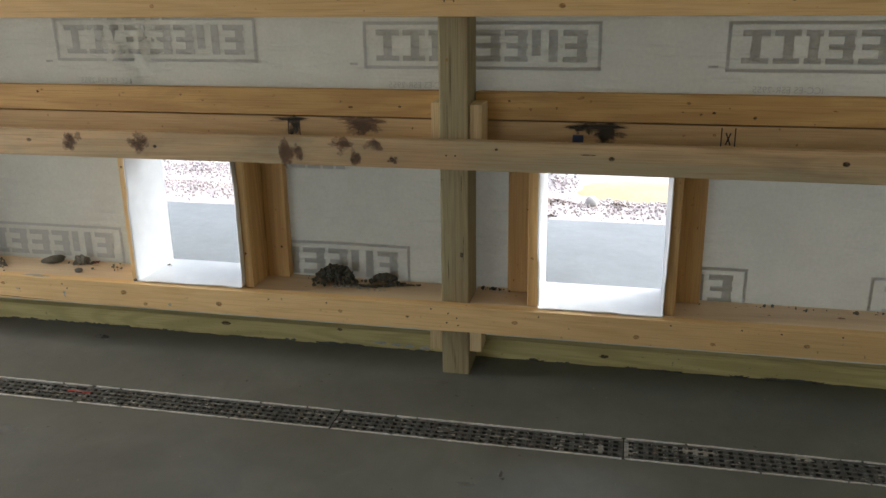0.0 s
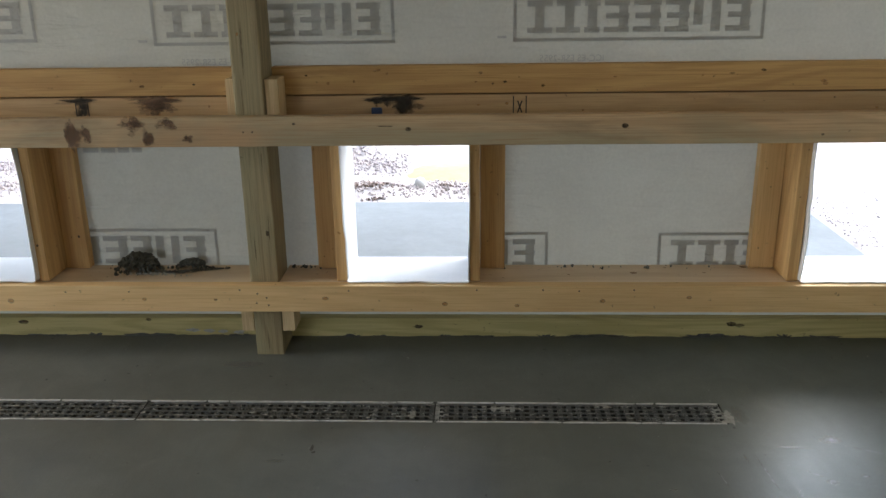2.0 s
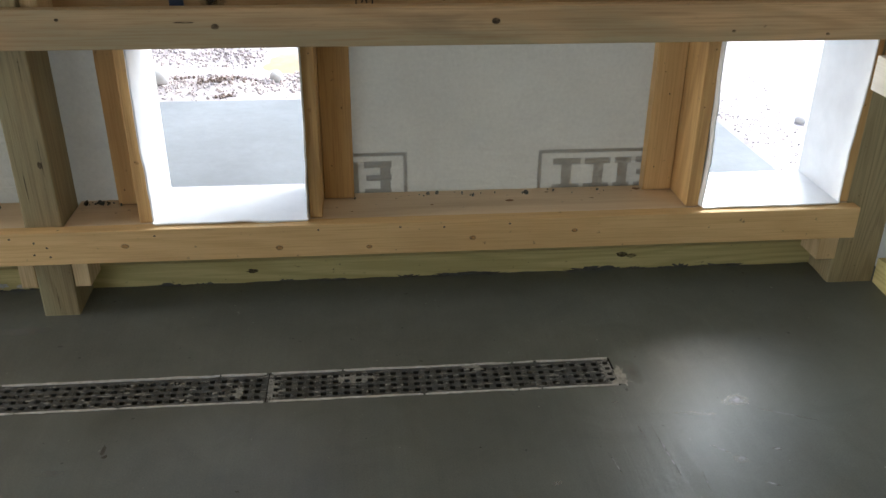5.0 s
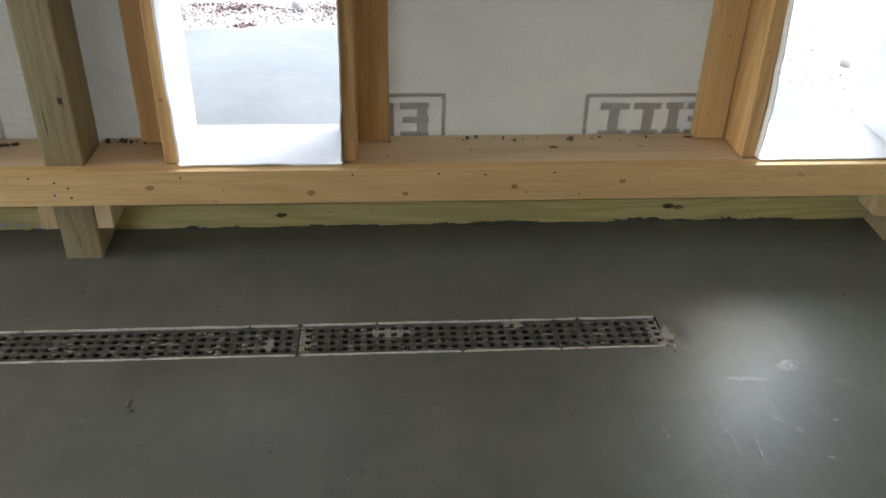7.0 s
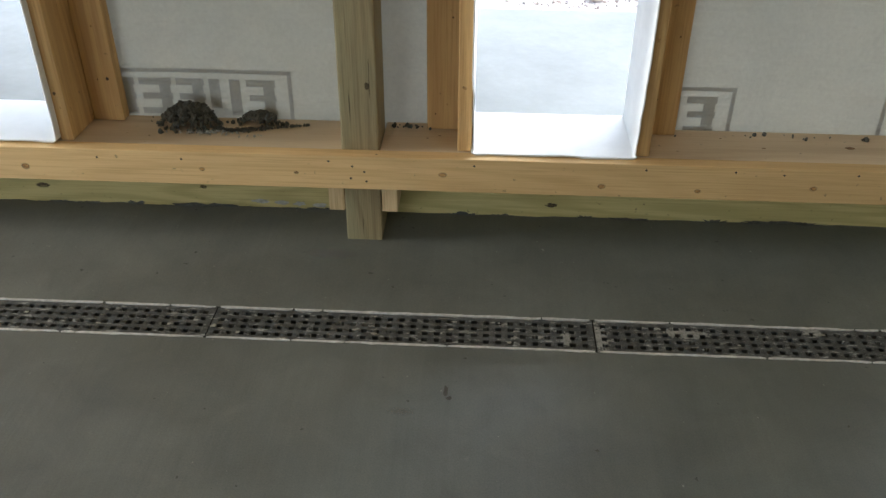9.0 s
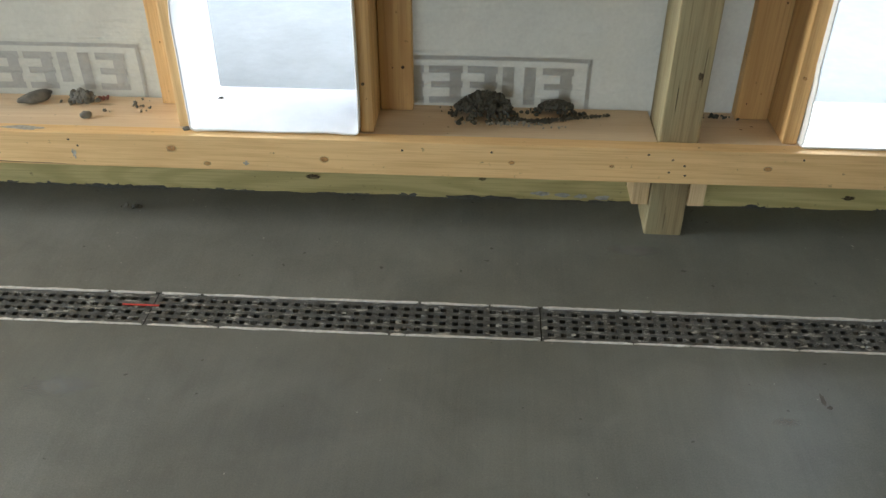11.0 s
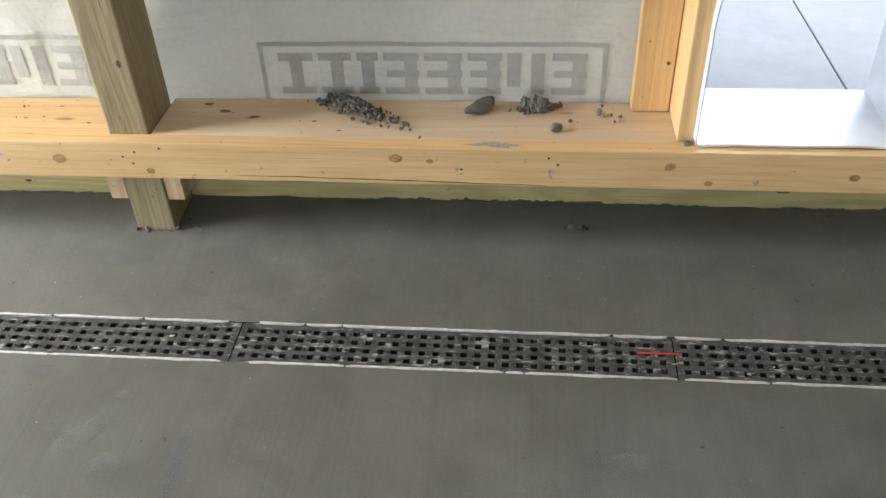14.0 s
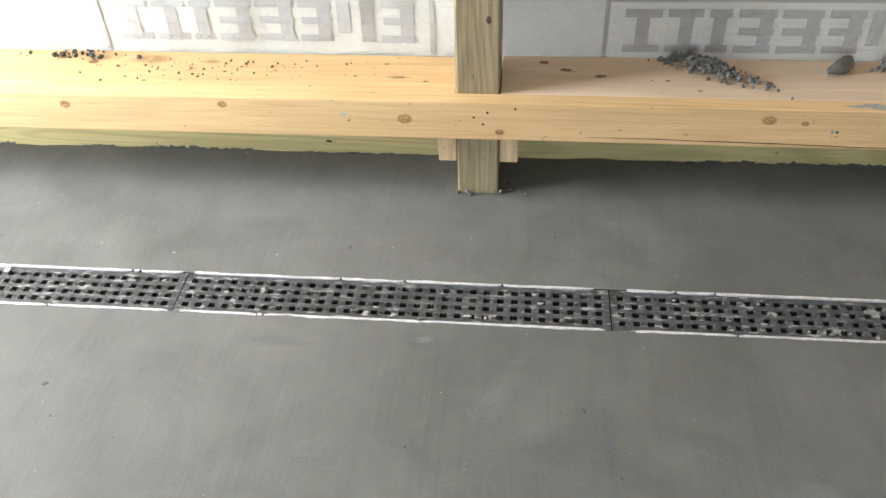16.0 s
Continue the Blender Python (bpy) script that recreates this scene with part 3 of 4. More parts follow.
def print_bar(x0, x1, z0, z1, name="printed_block"):
    """A printed bar on the wrap, cut off at the openings."""
    if z0 < 0.8:
        for a, b in WINDOWS:
            a, b = a - 0.03, b + 0.03
            if a <= x0 and x1 <= b:
                return
            if x0 < a < x1:
                print_bar(x0, a, z0, z1, name)
                x0 = b
            elif x0 < b < x1 and x0 >= a:
                x0 = b
        if x1 - x0 < 0.004:
            return
    nx, nz = max(1, round((x1 - x0) / 0.03)), max(1, round((z1 - z0) / 0.03))
    vs, fs = [], []
    for i in range(nx + 1):
        for j in range(nz + 1):
            x, z = x0 + (x1 - x0) * i / nx, z0 + (z1 - z0) * j / nz
            vs.append((x, WRAP_Y + wrap_offset(x, z) - 0.0016, z))
    for i in range(nx):
        for j in range(nz):
            a = i * (nz + 1) + j
            fs.append((a, a + nz + 1, a + nz + 2, a + 1))
    return mesh_object(name, vs, fs, PRINT, wall_north, origin=((x0 + x1) / 2, WRAP_Y, (z0 + z1) / 2), smooth=True)


def printed_mark(right, top, low=None):
    """A reversed trade mark as a frame with eight plain blocks."""
    left, height, t = right - 0.808, 0.158, 0.011
    bottom = top - height
    z0 = max(bottom, low) if low else bottom
    print_bar(left, right, top - t, top, "printed_frame")
    if not low:
        print_bar(left, right, bottom, bottom + t, "printed_frame")
    print_bar(left, left + t, z0, top, "printed_frame")
    print_bar(right - t, right, z0, top, "printed_frame")
    b0, b1 = max(bottom + 0.027, z0), top - 0.027
    widths = [0.082, 0.078, 0.050, 0.082, 0.088, 0.078, 0.090, 0.080]
    x = left + 0.045
    gap = (0.808 - 0.09 - sum(widths)) / 7
    for k, w in enumerate(widths):
        stem = 0.030
        mid = x + w / 2 if k in (0, 2) else (x + w - stem / 2 - 0.004 if k not in (1,) else x + w * 0.55)
        print_bar(mid - stem / 2, mid + stem / 2, b0, b1)
        if k != 6:
            print_bar(x, x + w, b1 - 0.020, b1 + 0.0)
            print_bar(x, x + w, b0, b0 + 0.018)
        else:
            print_bar(x, x + 0.030, b0 + 0.02, b1)
        if k in (3, 4, 5, 7):
            print_bar(x + 0.006, x + w, (b0 + b1) / 2 - 0.009, (b0 + b1) / 2 + 0.009)
        x += w + gap
    return left


for right in (-3.70, -2.495, -1.291, -0.088, 1.109):
    left = printed_mark(right, 1.228 if right > -1 else 1.245)
    print_bar(left - 0.052, left - 0.022, 1.082, 1.090, "printed_tick")
    text = bpy.data.curves.new("approval_text", 'FONT')
    text.body, text.size, text.extrude = "ICC-ES ESR-2955", 0.030, 0.0
    text.materials.append(PRINT)
    holder = new("approval_text_curve", text)
    holder.matrix_world = Matrix.Translation((left + 0.30, WRAP_Y - 0.012, 1.006)) @ Matrix.Rotation(radians(90), 4, 'X') @ Matrix.Diagonal((-1, 1, 1, 1))
    bpy.context.view_layer.update()
    flat = bpy.data.meshes.new_from_object(holder.evaluated_get(bpy.context.evaluated_depsgraph_get()))
    flat.transform(holder.matrix_world)
    bpy.data.objects.remove(holder)
    ob = new("approval_text", flat)
    ob.parent = wall_north
    for v in flat.vertices:
        v.co.y = WRAP_Y + wrap_offset(v.co.x, v.co.z) - 0.0018
for right, top in ((-5.50, 0.46), (-4.31, 0.46), (-3.125, 0.452), (-1.930, 0.441), (-0.750, 0.431), (0.432, 0.416), (1.625, 0.412)):
    printed_mark(right, top, 0.286)


for a, b in ((-1.195, -1.14), (-1.13, -1.08), (-1.07, -1.03), (-1.02, -0.985)):
    print_bar(a, b, 0.709, 0.745)


# ---- other walls, roof ----
def slab_wall(name, lo, hi, material, label):
    ob = part(name, box(lo, hi, 0), material, None, label)
    return tagged(ob, label, "wall" if "wall" in name else "ceiling", kind="structure")


def flat_grid(name, corner, u, v, nu, nv, material, label):
    vs, fs = [], []
    nrm = Vector(u).cross(Vector(v)).normalized()
    for i in range(nu + 1):
        for j in range(nv + 1):
            p = Vector(corner) + Vector(u) * (i / nu) + Vector(v) * (j / nv)
            vs.append(p + nrm * 0.006 * noise.noise(p * 2.0))
    for i in range(nu):
        for j in range(nv):
            a = i * (nv + 1) + j
            fs.append((a, a + nv + 1, a + nv + 2, a + 1))
    return tagged(mesh_object(name, vs, fs, material, smooth=True), label, "wall", kind="structure")


flat_grid("wall_east", (RIGHT_X - 0.012, BACK_Y, 0.0), (0, 3.0 - BACK_Y, 0), (0, 0, ROOF_Z), 60, 30, WRAP, "translucent grey-white building wrap on the end wall")
slab_wall("wall_south", (-2.0, BACK_Y - 0.1, 0), (RIGHT_X + 0.1, BACK_Y, ROOF_Z), PLY, "plain board wall")
slab_wall("wall_south_lintel", (LEFT_X - 0.1, BACK_Y - 0.1, 2.45), (-2.0, BACK_Y, ROOF_Z), PLY, "plain board over the wide opening")
slab_wall("wall_west", (LEFT_X - 0.1, 2.79, 0), (LEFT_X, 3.1, ROOF_Z), PLY, "plain board wall beside the wide opening")
slab_wall("wall_west_south", (LEFT_X - 0.1, BACK_Y - 0.1, 0), (LEFT_X, 1.4, ROOF_Z), PLY, "plain board wall south of the opening")
slab_wall("wall_west_lintel", (LEFT_X - 0.1, 1.4, 2.3), (LEFT_X, 2.79, ROOF_Z), PLY, "plain board over the wide opening")
slab_wall("ceiling", (LEFT_X - 0.1, BACK_Y - 0.1, ROOF_Z), (RIGHT_X + 0.1, 3.1, ROOF_Z + 0.06), PLY, "plain board ceiling")

# inferred roof, out of view: cuts steep sky light to slab and windows
roof_verts = [(x, y, z + t) for t in (0.0, 0.06) for x, y, z in ((LEFT_X - 0.1, 3.11, 2.72), (1.75, 3.11, 2.72), (1.75, 5.66, 2.38), (LEFT_X - 0.1, 5.66, 2.38))]
tagged(mesh_object("lean_to_roof", roof_verts, [(0, 1, 2, 3), (7, 6, 5, 4), (0, 4, 5, 1), (1, 5, 6, 2), (2, 6, 7, 3), (3, 7, 4, 0)], PLY), "unseen plain board lean-to roof that shades the apron slab", "roof", kind="structure")

# ---- posts ----
for a, b in POSTS:
    p = board("post", (a, POST_Y, -0.3), (b, 2.978, ROOF_Z), TREATED, 2, "greenish-brown treated timber post set in the concrete", "post", "wall posts", bevel=0.005)
corner = board("corner_post", (1.693, 2.845, -0.3), (1.835, 2.995, ROOF_Z), TREATED, 2, "thick treated timber corner post with long grain", "post", "wall posts", bevel=0.005)

# ---- rails ----
lower = board("lower_rail", (LEFT_X, FACE, 0.204), (1.706, FACE + 0.041, SILL_Z + 0.001), PINE, 0, "yellow pine rail nailed across the posts", "rail", "wall rails")
upper = board("upper_rail", (LEFT_X, FACE, 0.773), (1.88, FACE + 0.041, 0.868), GREYPINE, 0, "weathered pine rail with brown stains", "rail", "wall rails")
top = board("top_rail", (LEFT_X, FACE, 1.254), (1.88, FACE + 0.041, 1.347), PINE, 0, "yellow pine rail high on the posts", "rail", "wall rails")

spans = [(POSTS[0][1], POSTS[1][0]), (POSTS[1][1], POSTS[2][0]), (POSTS[2][1], 1.693)]
sills, backs, heads, skirts = [], [], [], []
for k, (a, b) in enumerate(spans):
    drop = 0.006 if k == 0 else 0.001
    sills.append(board("sill_plank", (a + 0.002, FACE + 0.0425, 0.255), (b - 0.002, 3.004, SILL_Z - drop), SILL if k else PINE, 0, "pale pine plank lying flat behind the rail, gritty with mortar", "sill plank", "sill planks"))
    backs.append(board("backing_board", (a + 0.002, 2.958, 0.80), (b - 0.002, 2.998, 0.9075), DULL, 0, "pine board against the wrap with pencil marks and stains", "board", "backing boards"))
    heads.append(board("backing_board", (a + 0.002, 2.952, 0.9125), (b - 0.002, 2.994, 1.004), ORANGE, 0, "orange-yellow pine board against the wrap", "board", "backing boards"))
    skirts.append(board("skirt_board", (a - 0.045, 2.967, -0.10), (b + 0.045, 3.006, 0.104), SKIRT, 0, "green treated board along the foot of the wall, smeared with concrete", "skirt board", "skirt boards"))

# cleats beside the posts
for k, (a, b) in enumerate(POSTS + [(1.693, None)]):
    for side in (0, 1):
        if side == 1 and b is None:
            continue
        x0, x1 = (a - 0.044, a - 0.002) if side == 0 else (b + 0.002, b + 0.044)
        if b is None:
            x0 = a - 0.06
        board("cleat", (x0, POST_Y + 0.003, 0.113), (x1, 2.93, 0.2535), PALE, 2, "short pale pine block under the sill beside a post", "block", "cleats", bevel=0.002)
        if b is None:
            board("cleat", (1.640, 2.8275, 0.78), (1.735, 2.8435, 0.966), PALE, 2, "pale pine block on the corner post", "block", "cleats", bevel=0.002)
        else:
            board("cleat", (x0 + (0.008 if side == 0 else 0), 2.845 if side else 2.87, 0.77), (x1, 2.95, 0.977), PALE, 2, "short pale pine block above the weathered rail", "block", "cleats", bevel=0.002)


# ---- window frames and their white sheet ----
def liner(x0, x1, seed):
    """The white sheet that lines an opening: two sides and a bottom with rounded corners."""
    z0, z1 = SILL_Z + 0.0075, 0.798

    def outline(r):
        path = [(x0, z1 - (z1 - z0 - r) * i / 20, 1, 0) for i in range(21)]
        for i in range(1, 8):
            a = math.pi / 2 * i / 8
            path.append((x0 + r - r * math.cos(a), z0 + r - r * math.sin(a), math.cos(a), math.sin(a)))
        path += [(x0 + r + (x1 - x0 - 2 * r) * i / 16, z0, 0, 1) for i in range(17)]
        for i in range(1, 8):
            a = math.pi / 2 * i / 8
            path.append((x1 - r + r * math.sin(a), z0 + r - r * math.cos(a), -math.sin(a), math.cos(a)))
        return path + [(x1, z0 + r + (z1 - z0 - r) * i / 20, -1, 0) for i in range(21)]
    deep = [2.808, 2.814, 2.83, 2.85, 2.88, 2.92, 2.97, 3.03, 3.066]
    paths = [outline(0.004 + 0.006 * ((3.066 - y) / 0.258) ** 4) for y in deep]
    path = paths[0]
    vs, fs, rows = [], [], len(deep)
    for k in (0, 1):
        for p in range(len(path)):
            for q, y in enumerate(deep):
                x, z, nx, nz = paths[q][p]
                fade = (3.066 - y) / 0.258
                w = fade * (0.006 * noise.noise((x * 6, z * 7, seed)) + 0.003 * noise.noise((x * 20, z * 21, seed)))
                if abs(nx) > 0.9:
                    w += fade * 0.007 * math.sin((z - 0.3) * 9 + seed)
                w = max(w, -0.002) - 0.0035 * k
                front = 0.003 * noise.noise((x * 11, z * 11, seed + 3)) if y < 2.81 else 0
                vs.append((x + nx * w, y + front, z + nz * w))
    half = len(path) * rows
    for p in range(len(path) - 1):
        for q in range(rows - 1):
            a = p * rows + q
            fs.append((a, a + 1, a + rows + 1, a + rows))
            fs.append((half + a, half + a + rows, half + a + rows + 1, half + a + 1))
        a = p * rows
        fs.append((a, a + rows, half + a + rows, half + a))
    return vs, fs


for k, (x0, x1) in enumerate(WINDOWS):
    last = k == 2
    win = tagged(new("window_%d" % (k + 1)), "small unglazed window opening lined with a white plastic sheet", "window", "window openings", "structure")
    win.location = ((x0 + x1) / 2, 2.95, SILL_Z)
    vs, fs = liner(x0, x1, 3 + k * 5)
    mesh_object("lining_sheet", vs, fs, LINER, win, "white plastic sheet with bowed edges", smooth=True, origin=((x0 + x1) / 2, 2.95, 0.55))
    for side, (a, b) in enumerate(((x0 - 0.039, x0 - 0.003), (x1 + 0.003, x1 + 0.037))):
        board("jamb", (a, 2.832, SILL_Z + 0.001), (b, 3.004, 0.795), JAMB if k or side else PINE, 2, parent=win)
    board("nailer", (x0 - 0.125, 2.962, SILL_Z + 0.001), (x0 - 0.041, 3.0, 0.795), JAMB if k == 1 else PINE, 2, parent=win)
    if not last:
        board("nailer", (x1 + 0.039, 2.962, SILL_Z + 0.001), (x1 + 0.123, 3.0, 0.795), JAMB, 2, parent=win)
    part("outer_sill", box((x0 - 0.04, 3.016, 0.25), (x1 + 0.04, 3.068, SILL_Z), 0.002), LINER, win, "white outer edge of the lining")
    part("head", box((x0 - 0.04, 2.84, 0.80), (x1 + 0.04, 3.06, 0.815), 0.002), LINER, win, "white head of the lining")

# ---- east wall timber ----
board("skirt_board", (1.836, BACK_Y + 0.1, -0.1), (1.876, 2.843, 0.105), SKIRT, 1, "green treated board along the foot of the end wall", "skirt board", "skirt boards")
board("end_rail", (1.652, BACK_Y + 0.1, 0.640), (1.691, 2.79, 0.732), WHITEWOOD, 1, "clean whitish rail on the end wall", "rail", "wall rails")
board("cleat", (1.70, 2.79, 0.70), (1.80, 2.842, 0.757), PINE, 0, "small pine block on the corner post", "block", "cleats")
for y in (0.4, -2.0):
    board("post", (1.693, y, -0.3), (1.835, y + 0.14, ROOF_Z), TREATED, 2, "treated timber post of the end wall", "post", "wall posts")

# ---- knots, nails and marks ----
for x, z, s in ((0.073, 0.234, 1.0), (-0.33, 0.253, 1.0), (0.315, 0.228, 0.8), (0.598, 0.245, 0.9), (0.882, 0.257, 0.8), (-0.705, 0.248, 0.6),
                (-2.394, 0.271, 1.5), (-2.319, 0.265, 0.8), (-1.80, 0.262, 1.25), (-1.416, 0.243, 1.15), (-1.715, 0.222, 0.9), (-3.95, 0.272, 1.3),
                (-3.581, 0.281, 1.1), (-3.173, 0.254, 1.6), (-2.963, 0.226, 1.0), (-0.95, 0.25, 0.8), (-4.5, 0.25, 1.2)):
    knot(x, z, 0.020 * s, 0.014 * s, FACE - 0.0005, lower, int(x * 1000))
for x, z in ((-2.93, 0.285), (-2.99, 0.275), (-3.02, 0.262), (-3.00, 0.245), (-0.56, 0.27), (-0.53, 0.255), (-0.565, 0.236), (-0.525, 0.228), (-2.04, 0.262),
             (-2.25, 0.246), (-2.06, 0.278), (-1.22, 0.275), (-1.0, 0.277), (-0.62, 0.283), (0.18, 0.283), (0.40, 0.284), (0.52, 0.28), (0.70, 0.284), (-0.25, 0.28)):
    blot("nail_hole", x, z, 0.006, 0.006, FACE - 0.0006, NAIL, lower, int(x * 900))
vs, fs = [], []
for k in range(61):
    x = -2.78 + 0.012 * k
    z = 0.2185 - 0.011 * (k / 60) ** 1.3 + 0.0012 * noise.noise((x * 12, 0, 3))
    t = 0.0011 * math.sin(math.pi * k / 60) ** 0.6 * (1 + 0.7 * noise.noise((x * 25, 2, 3))) + 0.0002
    vs += [(x, FACE - 0.0006, z - t), (x, FACE - 0.0006, z + t)]
    if k:
        fs.append((2 * k - 2, 2 * k, 2 * k + 1, 2 * k - 1))
mesh_object("split", vs, fs, SPLIT, lower, "long dark split along the lower edge", origin=(-2.4, FACE, 0.21))
for x, z, w, h in ((-2.055, 0.238, 0.010, 0.026), (-1.615, 0.225, 0.012, 0.014), (-2.26, 0.247, 0.008, 0.010), (-3.31, 0.262, 0.02, 0.006)):
    blot("cement_smear", x, z, w, h, FACE - 0.0007, CEMENT, lower, int(x * 77), 0.5, 18)
mesh_object("cement_smear", [(-2.18 + 0.055 * math.cos(a * 0.35) * (1 + 0.3 * math.sin(a * 3)), 2.803 + 0.010 * math.sin(a * 0.35) * (1 + 0.3 * math.cos(a * 5)), SILL_Z + 0.0018) for a in range(18)],
            [list(range(18))], CEMENT, lower, "grey cement smear on the rail", origin=(-2.18, 2.803, SILL_Z))
for x, z, w in ((-0.034, 0.825, 0.022), (0.642, 0.832, 0.024), (-0.396, 0.845, 0.012), (1.25, 0.80, 0.012), (1.5, 0.79, 0.012), (-1.6, 0.82, 0.018), (-2.1, 0.83, 0.02)):
    blot("knot", x, z, w, w * 0.7, FACE - 0.0005, DARKKNOT, upper, int(x * 1000))
for k, (x, z, w) in enumerate(((-2.4, 1.30, 0.02), (-1.55, 1.29, 0.016), (-0.9, 1.31, 0.018), (-0.2, 1.285, 0.02), (0.45, 1.30, 0.014), (1.1, 1.295, 0.018))):
    knot(x, z, w, w * 0.7, FACE - 0.0005, top, 520 + k)
for x in (-0.56, -0.53, -3.03, -3.0):
    blot("nail_hole", x, 1.30, 0.006, 0.006, FACE - 0.0006, NAIL, top, int(x * 700))
    blot("nail_hole", x, 0.82, 0.006, 0.006, FACE - 0.0006, NAIL, upper, int(x * 710))
blot("split", -0.10, 0.836, 0.055, 0.006, FACE - 0.0005, DARKKNOT, upper, 4, 0.4)
for x, z, w, h in ((-1.123, 0.818, 0.035, 0.09), (-1.07, 0.815, 0.03, 0.05), (-0.906, 0.845, 0.045, 0.04), (-0.80, 0.848, 0.03, 0.03), (-0.87, 0.80, 0.025, 0.05),
                   (-1.66, 0.83, 0.05, 0.06), (-1.93, 0.83, 0.04, 0.07), (-0.74, 0.80, 0.02, 0.02)):
    patchy("stain", x, z, w * 1.1, h * 0.8, FACE - 0.0004, STAIN, upper, int(abs(x) * 500))
mid_back, mid_head = backs[2], heads[2]
patchy("stain", -0.898, 0.880, 0.085, 0.045, 2.9574, STAIN, backs[1], 5, 20)
patchy("stain", -0.90, 0.894, 0.13, 0.018, 2.9567, STAIN, backs[1], 6, 14)
patchy("stain", -1.15, 0.897, 0.12, 0.014, 2.9574, BLACKSTAIN, backs[1], 7, 14)
patchy("stain", -1.15, 0.870, 0.035, 0.06, 2.9568, BLACKSTAIN, backs[1], 8, 14)
patchy("stain", -0.10, 0.895, 0.16, 0.018, 2.9574, BLACKSTAIN, backs[2], 9, 22)
patchy("stain", -0.055, 0.875, 0.06, 0.05, 2.9566, BLACKSTAIN, backs[2], 10, 22)
patchy("stain", -0.14, 0.885, 0.03, 0.04, 2.9559, BLACKSTAIN, backs[2], 11, 10)
part("blue_clip", box((-0.168, 2.945, 0.835), (-0.133, 2.9578, 0.868), 0.002), BLUE, backs[2], "small dark blue plastic clip")
for x0, bk in ((0.323, backs[2]), (-1.149, backs[1])):
    for dx in (-0.021, 0.021):
        part("pencil_line", box((x0 + dx - 0.0019, 2.9572, 0.83), (x0 + dx + 0.0019, 2.9582, 0.902), 0), INK, bk)
    for tilt in (0.35, -0.35):
        bm = box((-0.0022, -0.0005, -0.021), (0.0022, 0.0005, 0.021), 0)
        bmesh.ops.rotate(bm, verts=bm.verts, cent=(0, 0, 0), matrix=Matrix.Rotation(tilt, 3, 'Y'))
        bmesh.ops.translate(bm, verts=bm.verts, vec=(x0, 2.9577, 0.866))
        part("pencil_cross", bm, INK, bk, "black marker cross")
rnd = random.Random(5)
for k in range(34):
    i = rnd.randrange(1, 3)
    a, b = spans[i]
    blot("knot", rnd.uniform(a + 0.05, b - 0.05), rnd.uniform(0.925, 0.992), rnd.uniform(0.006, 0.02), rnd.uniform(0.005, 0.012), 2.9515, KNOT if k % 3 else DARKKNOT, heads[i], k + 300, 0.3)
for k in range(16):
    i = rnd.randrange(1, 3)
    a, b = spans[i]
    blot("knot", rnd.uniform(a + 0.05, b - 0.05), rnd.uniform(0.845, 0.895), rnd.uniform(0.005, 0.013), rnd.uniform(0.005, 0.011), 2.9574, KNOT, backs[i], k + 400, 0.3)
for x, z, s in ((-0.032, 0.072, 1.0), (1.085, 0.086, 1.3), (1.118, 0.080, 1.0), (-0.62, 0.095, 0.8), (-1.49, 0.088, 1.2), (-1.02, 0.098, 0.8), (-3.4, 0.07, 0.7)):
    i = 2 if x > -0.5 else (1 if x > -3 else 0)
    blot("knot", x, z, 0.034 * s, 0.015 * s, 2.9634, DARKKNOT, skirts[i], int(x * 800), 0.35)
rnd = random.Random(8)
for k in range(85):
    x = rnd.uniform(-4.4, 1.6)
    i = 2 if x > -0.5 else (1 if x > -2.95 else 0)
    blot("concrete_smear", x, 0.027 + rnd.uniform(0, 0.005), rnd.uniform(0.05, 0.16), rnd.uniform(0.010, 0.026), 2.9666 - 0.00004 * k, WETCEMENT, skirts[i], k + 700, 0.4, 34)
for x in (-0.75, -0.80, -0.69, -0.86):
    blot("concrete_smear", x, 0.052 - 0.05 * (x + 0.75), 0.035 + 0.1 * abs(x + 0.75), 0.014, 2.9635 + x * 0.0004, CEMENT, skirts[1], int(x * 300), 0.25, 24)
for p, (a, b) in zip([o for o in scene.objects if o.name.startswith("post")][:3], POSTS):
    for k, (u, z, s) in enumerate(((0.75, 0.47, 0.8), (0.3, 1.12, 0.5))):
        blot("knot", a + (b - a) * u, z, 0.016 * s, 0.024 * s, POST_Y - 0.0005, KNOT if k else DARKKNOT, p, k + int(a * 100), 0.3)


rnd = random.Random(66)
for p, (a, b) in zip([o for o in scene.objects if o.name.startswith("post")][:3], POSTS):
    for k in range(7 if a > -1 else 2):
        z, h = rnd.uniform(0.05, 1.25), rnd.uniform(0.05, 0.22)
        blot("crack", rnd.uniform(a + 0.012, b - 0.012), z, rnd.uniform(0.0010, 0.0022), h, POST_Y - 0.0006, DARKKNOT, p, 900 + k, 0.4, 20, rnd.uniform(-0.02, 0.02))
rnd = random.Random(31)
for ob in [o for o in scene.objects if o.name.split(".")[0] in ("nailer", "jamb")]:
    xs_ = [v.co.x + ob.location.x + ob.parent.location.x for v in ob.data.vertices]
    front = min(v.co.y + ob.location.y + ob.parent.location.y for v in ob.data.vertices)
    for k in range(4 if ob.name.startswith("nailer") else 2):
        w = rnd.choice([0.004, 0.005, 0.009])
        kn = blot("knot", rnd.uniform(min(xs_) + 0.012, max(xs_) - 0.012), rnd.uniform(0.33, 0.75), w, w * 1.2, front - 0.0005, DARKKNOT if k % 2 else KNOT, None, rnd.randrange(9999), 0.3)
        where = kn.location.copy()
        kn.parent = ob
        kn.location = where - ob.location - ob.parent.location


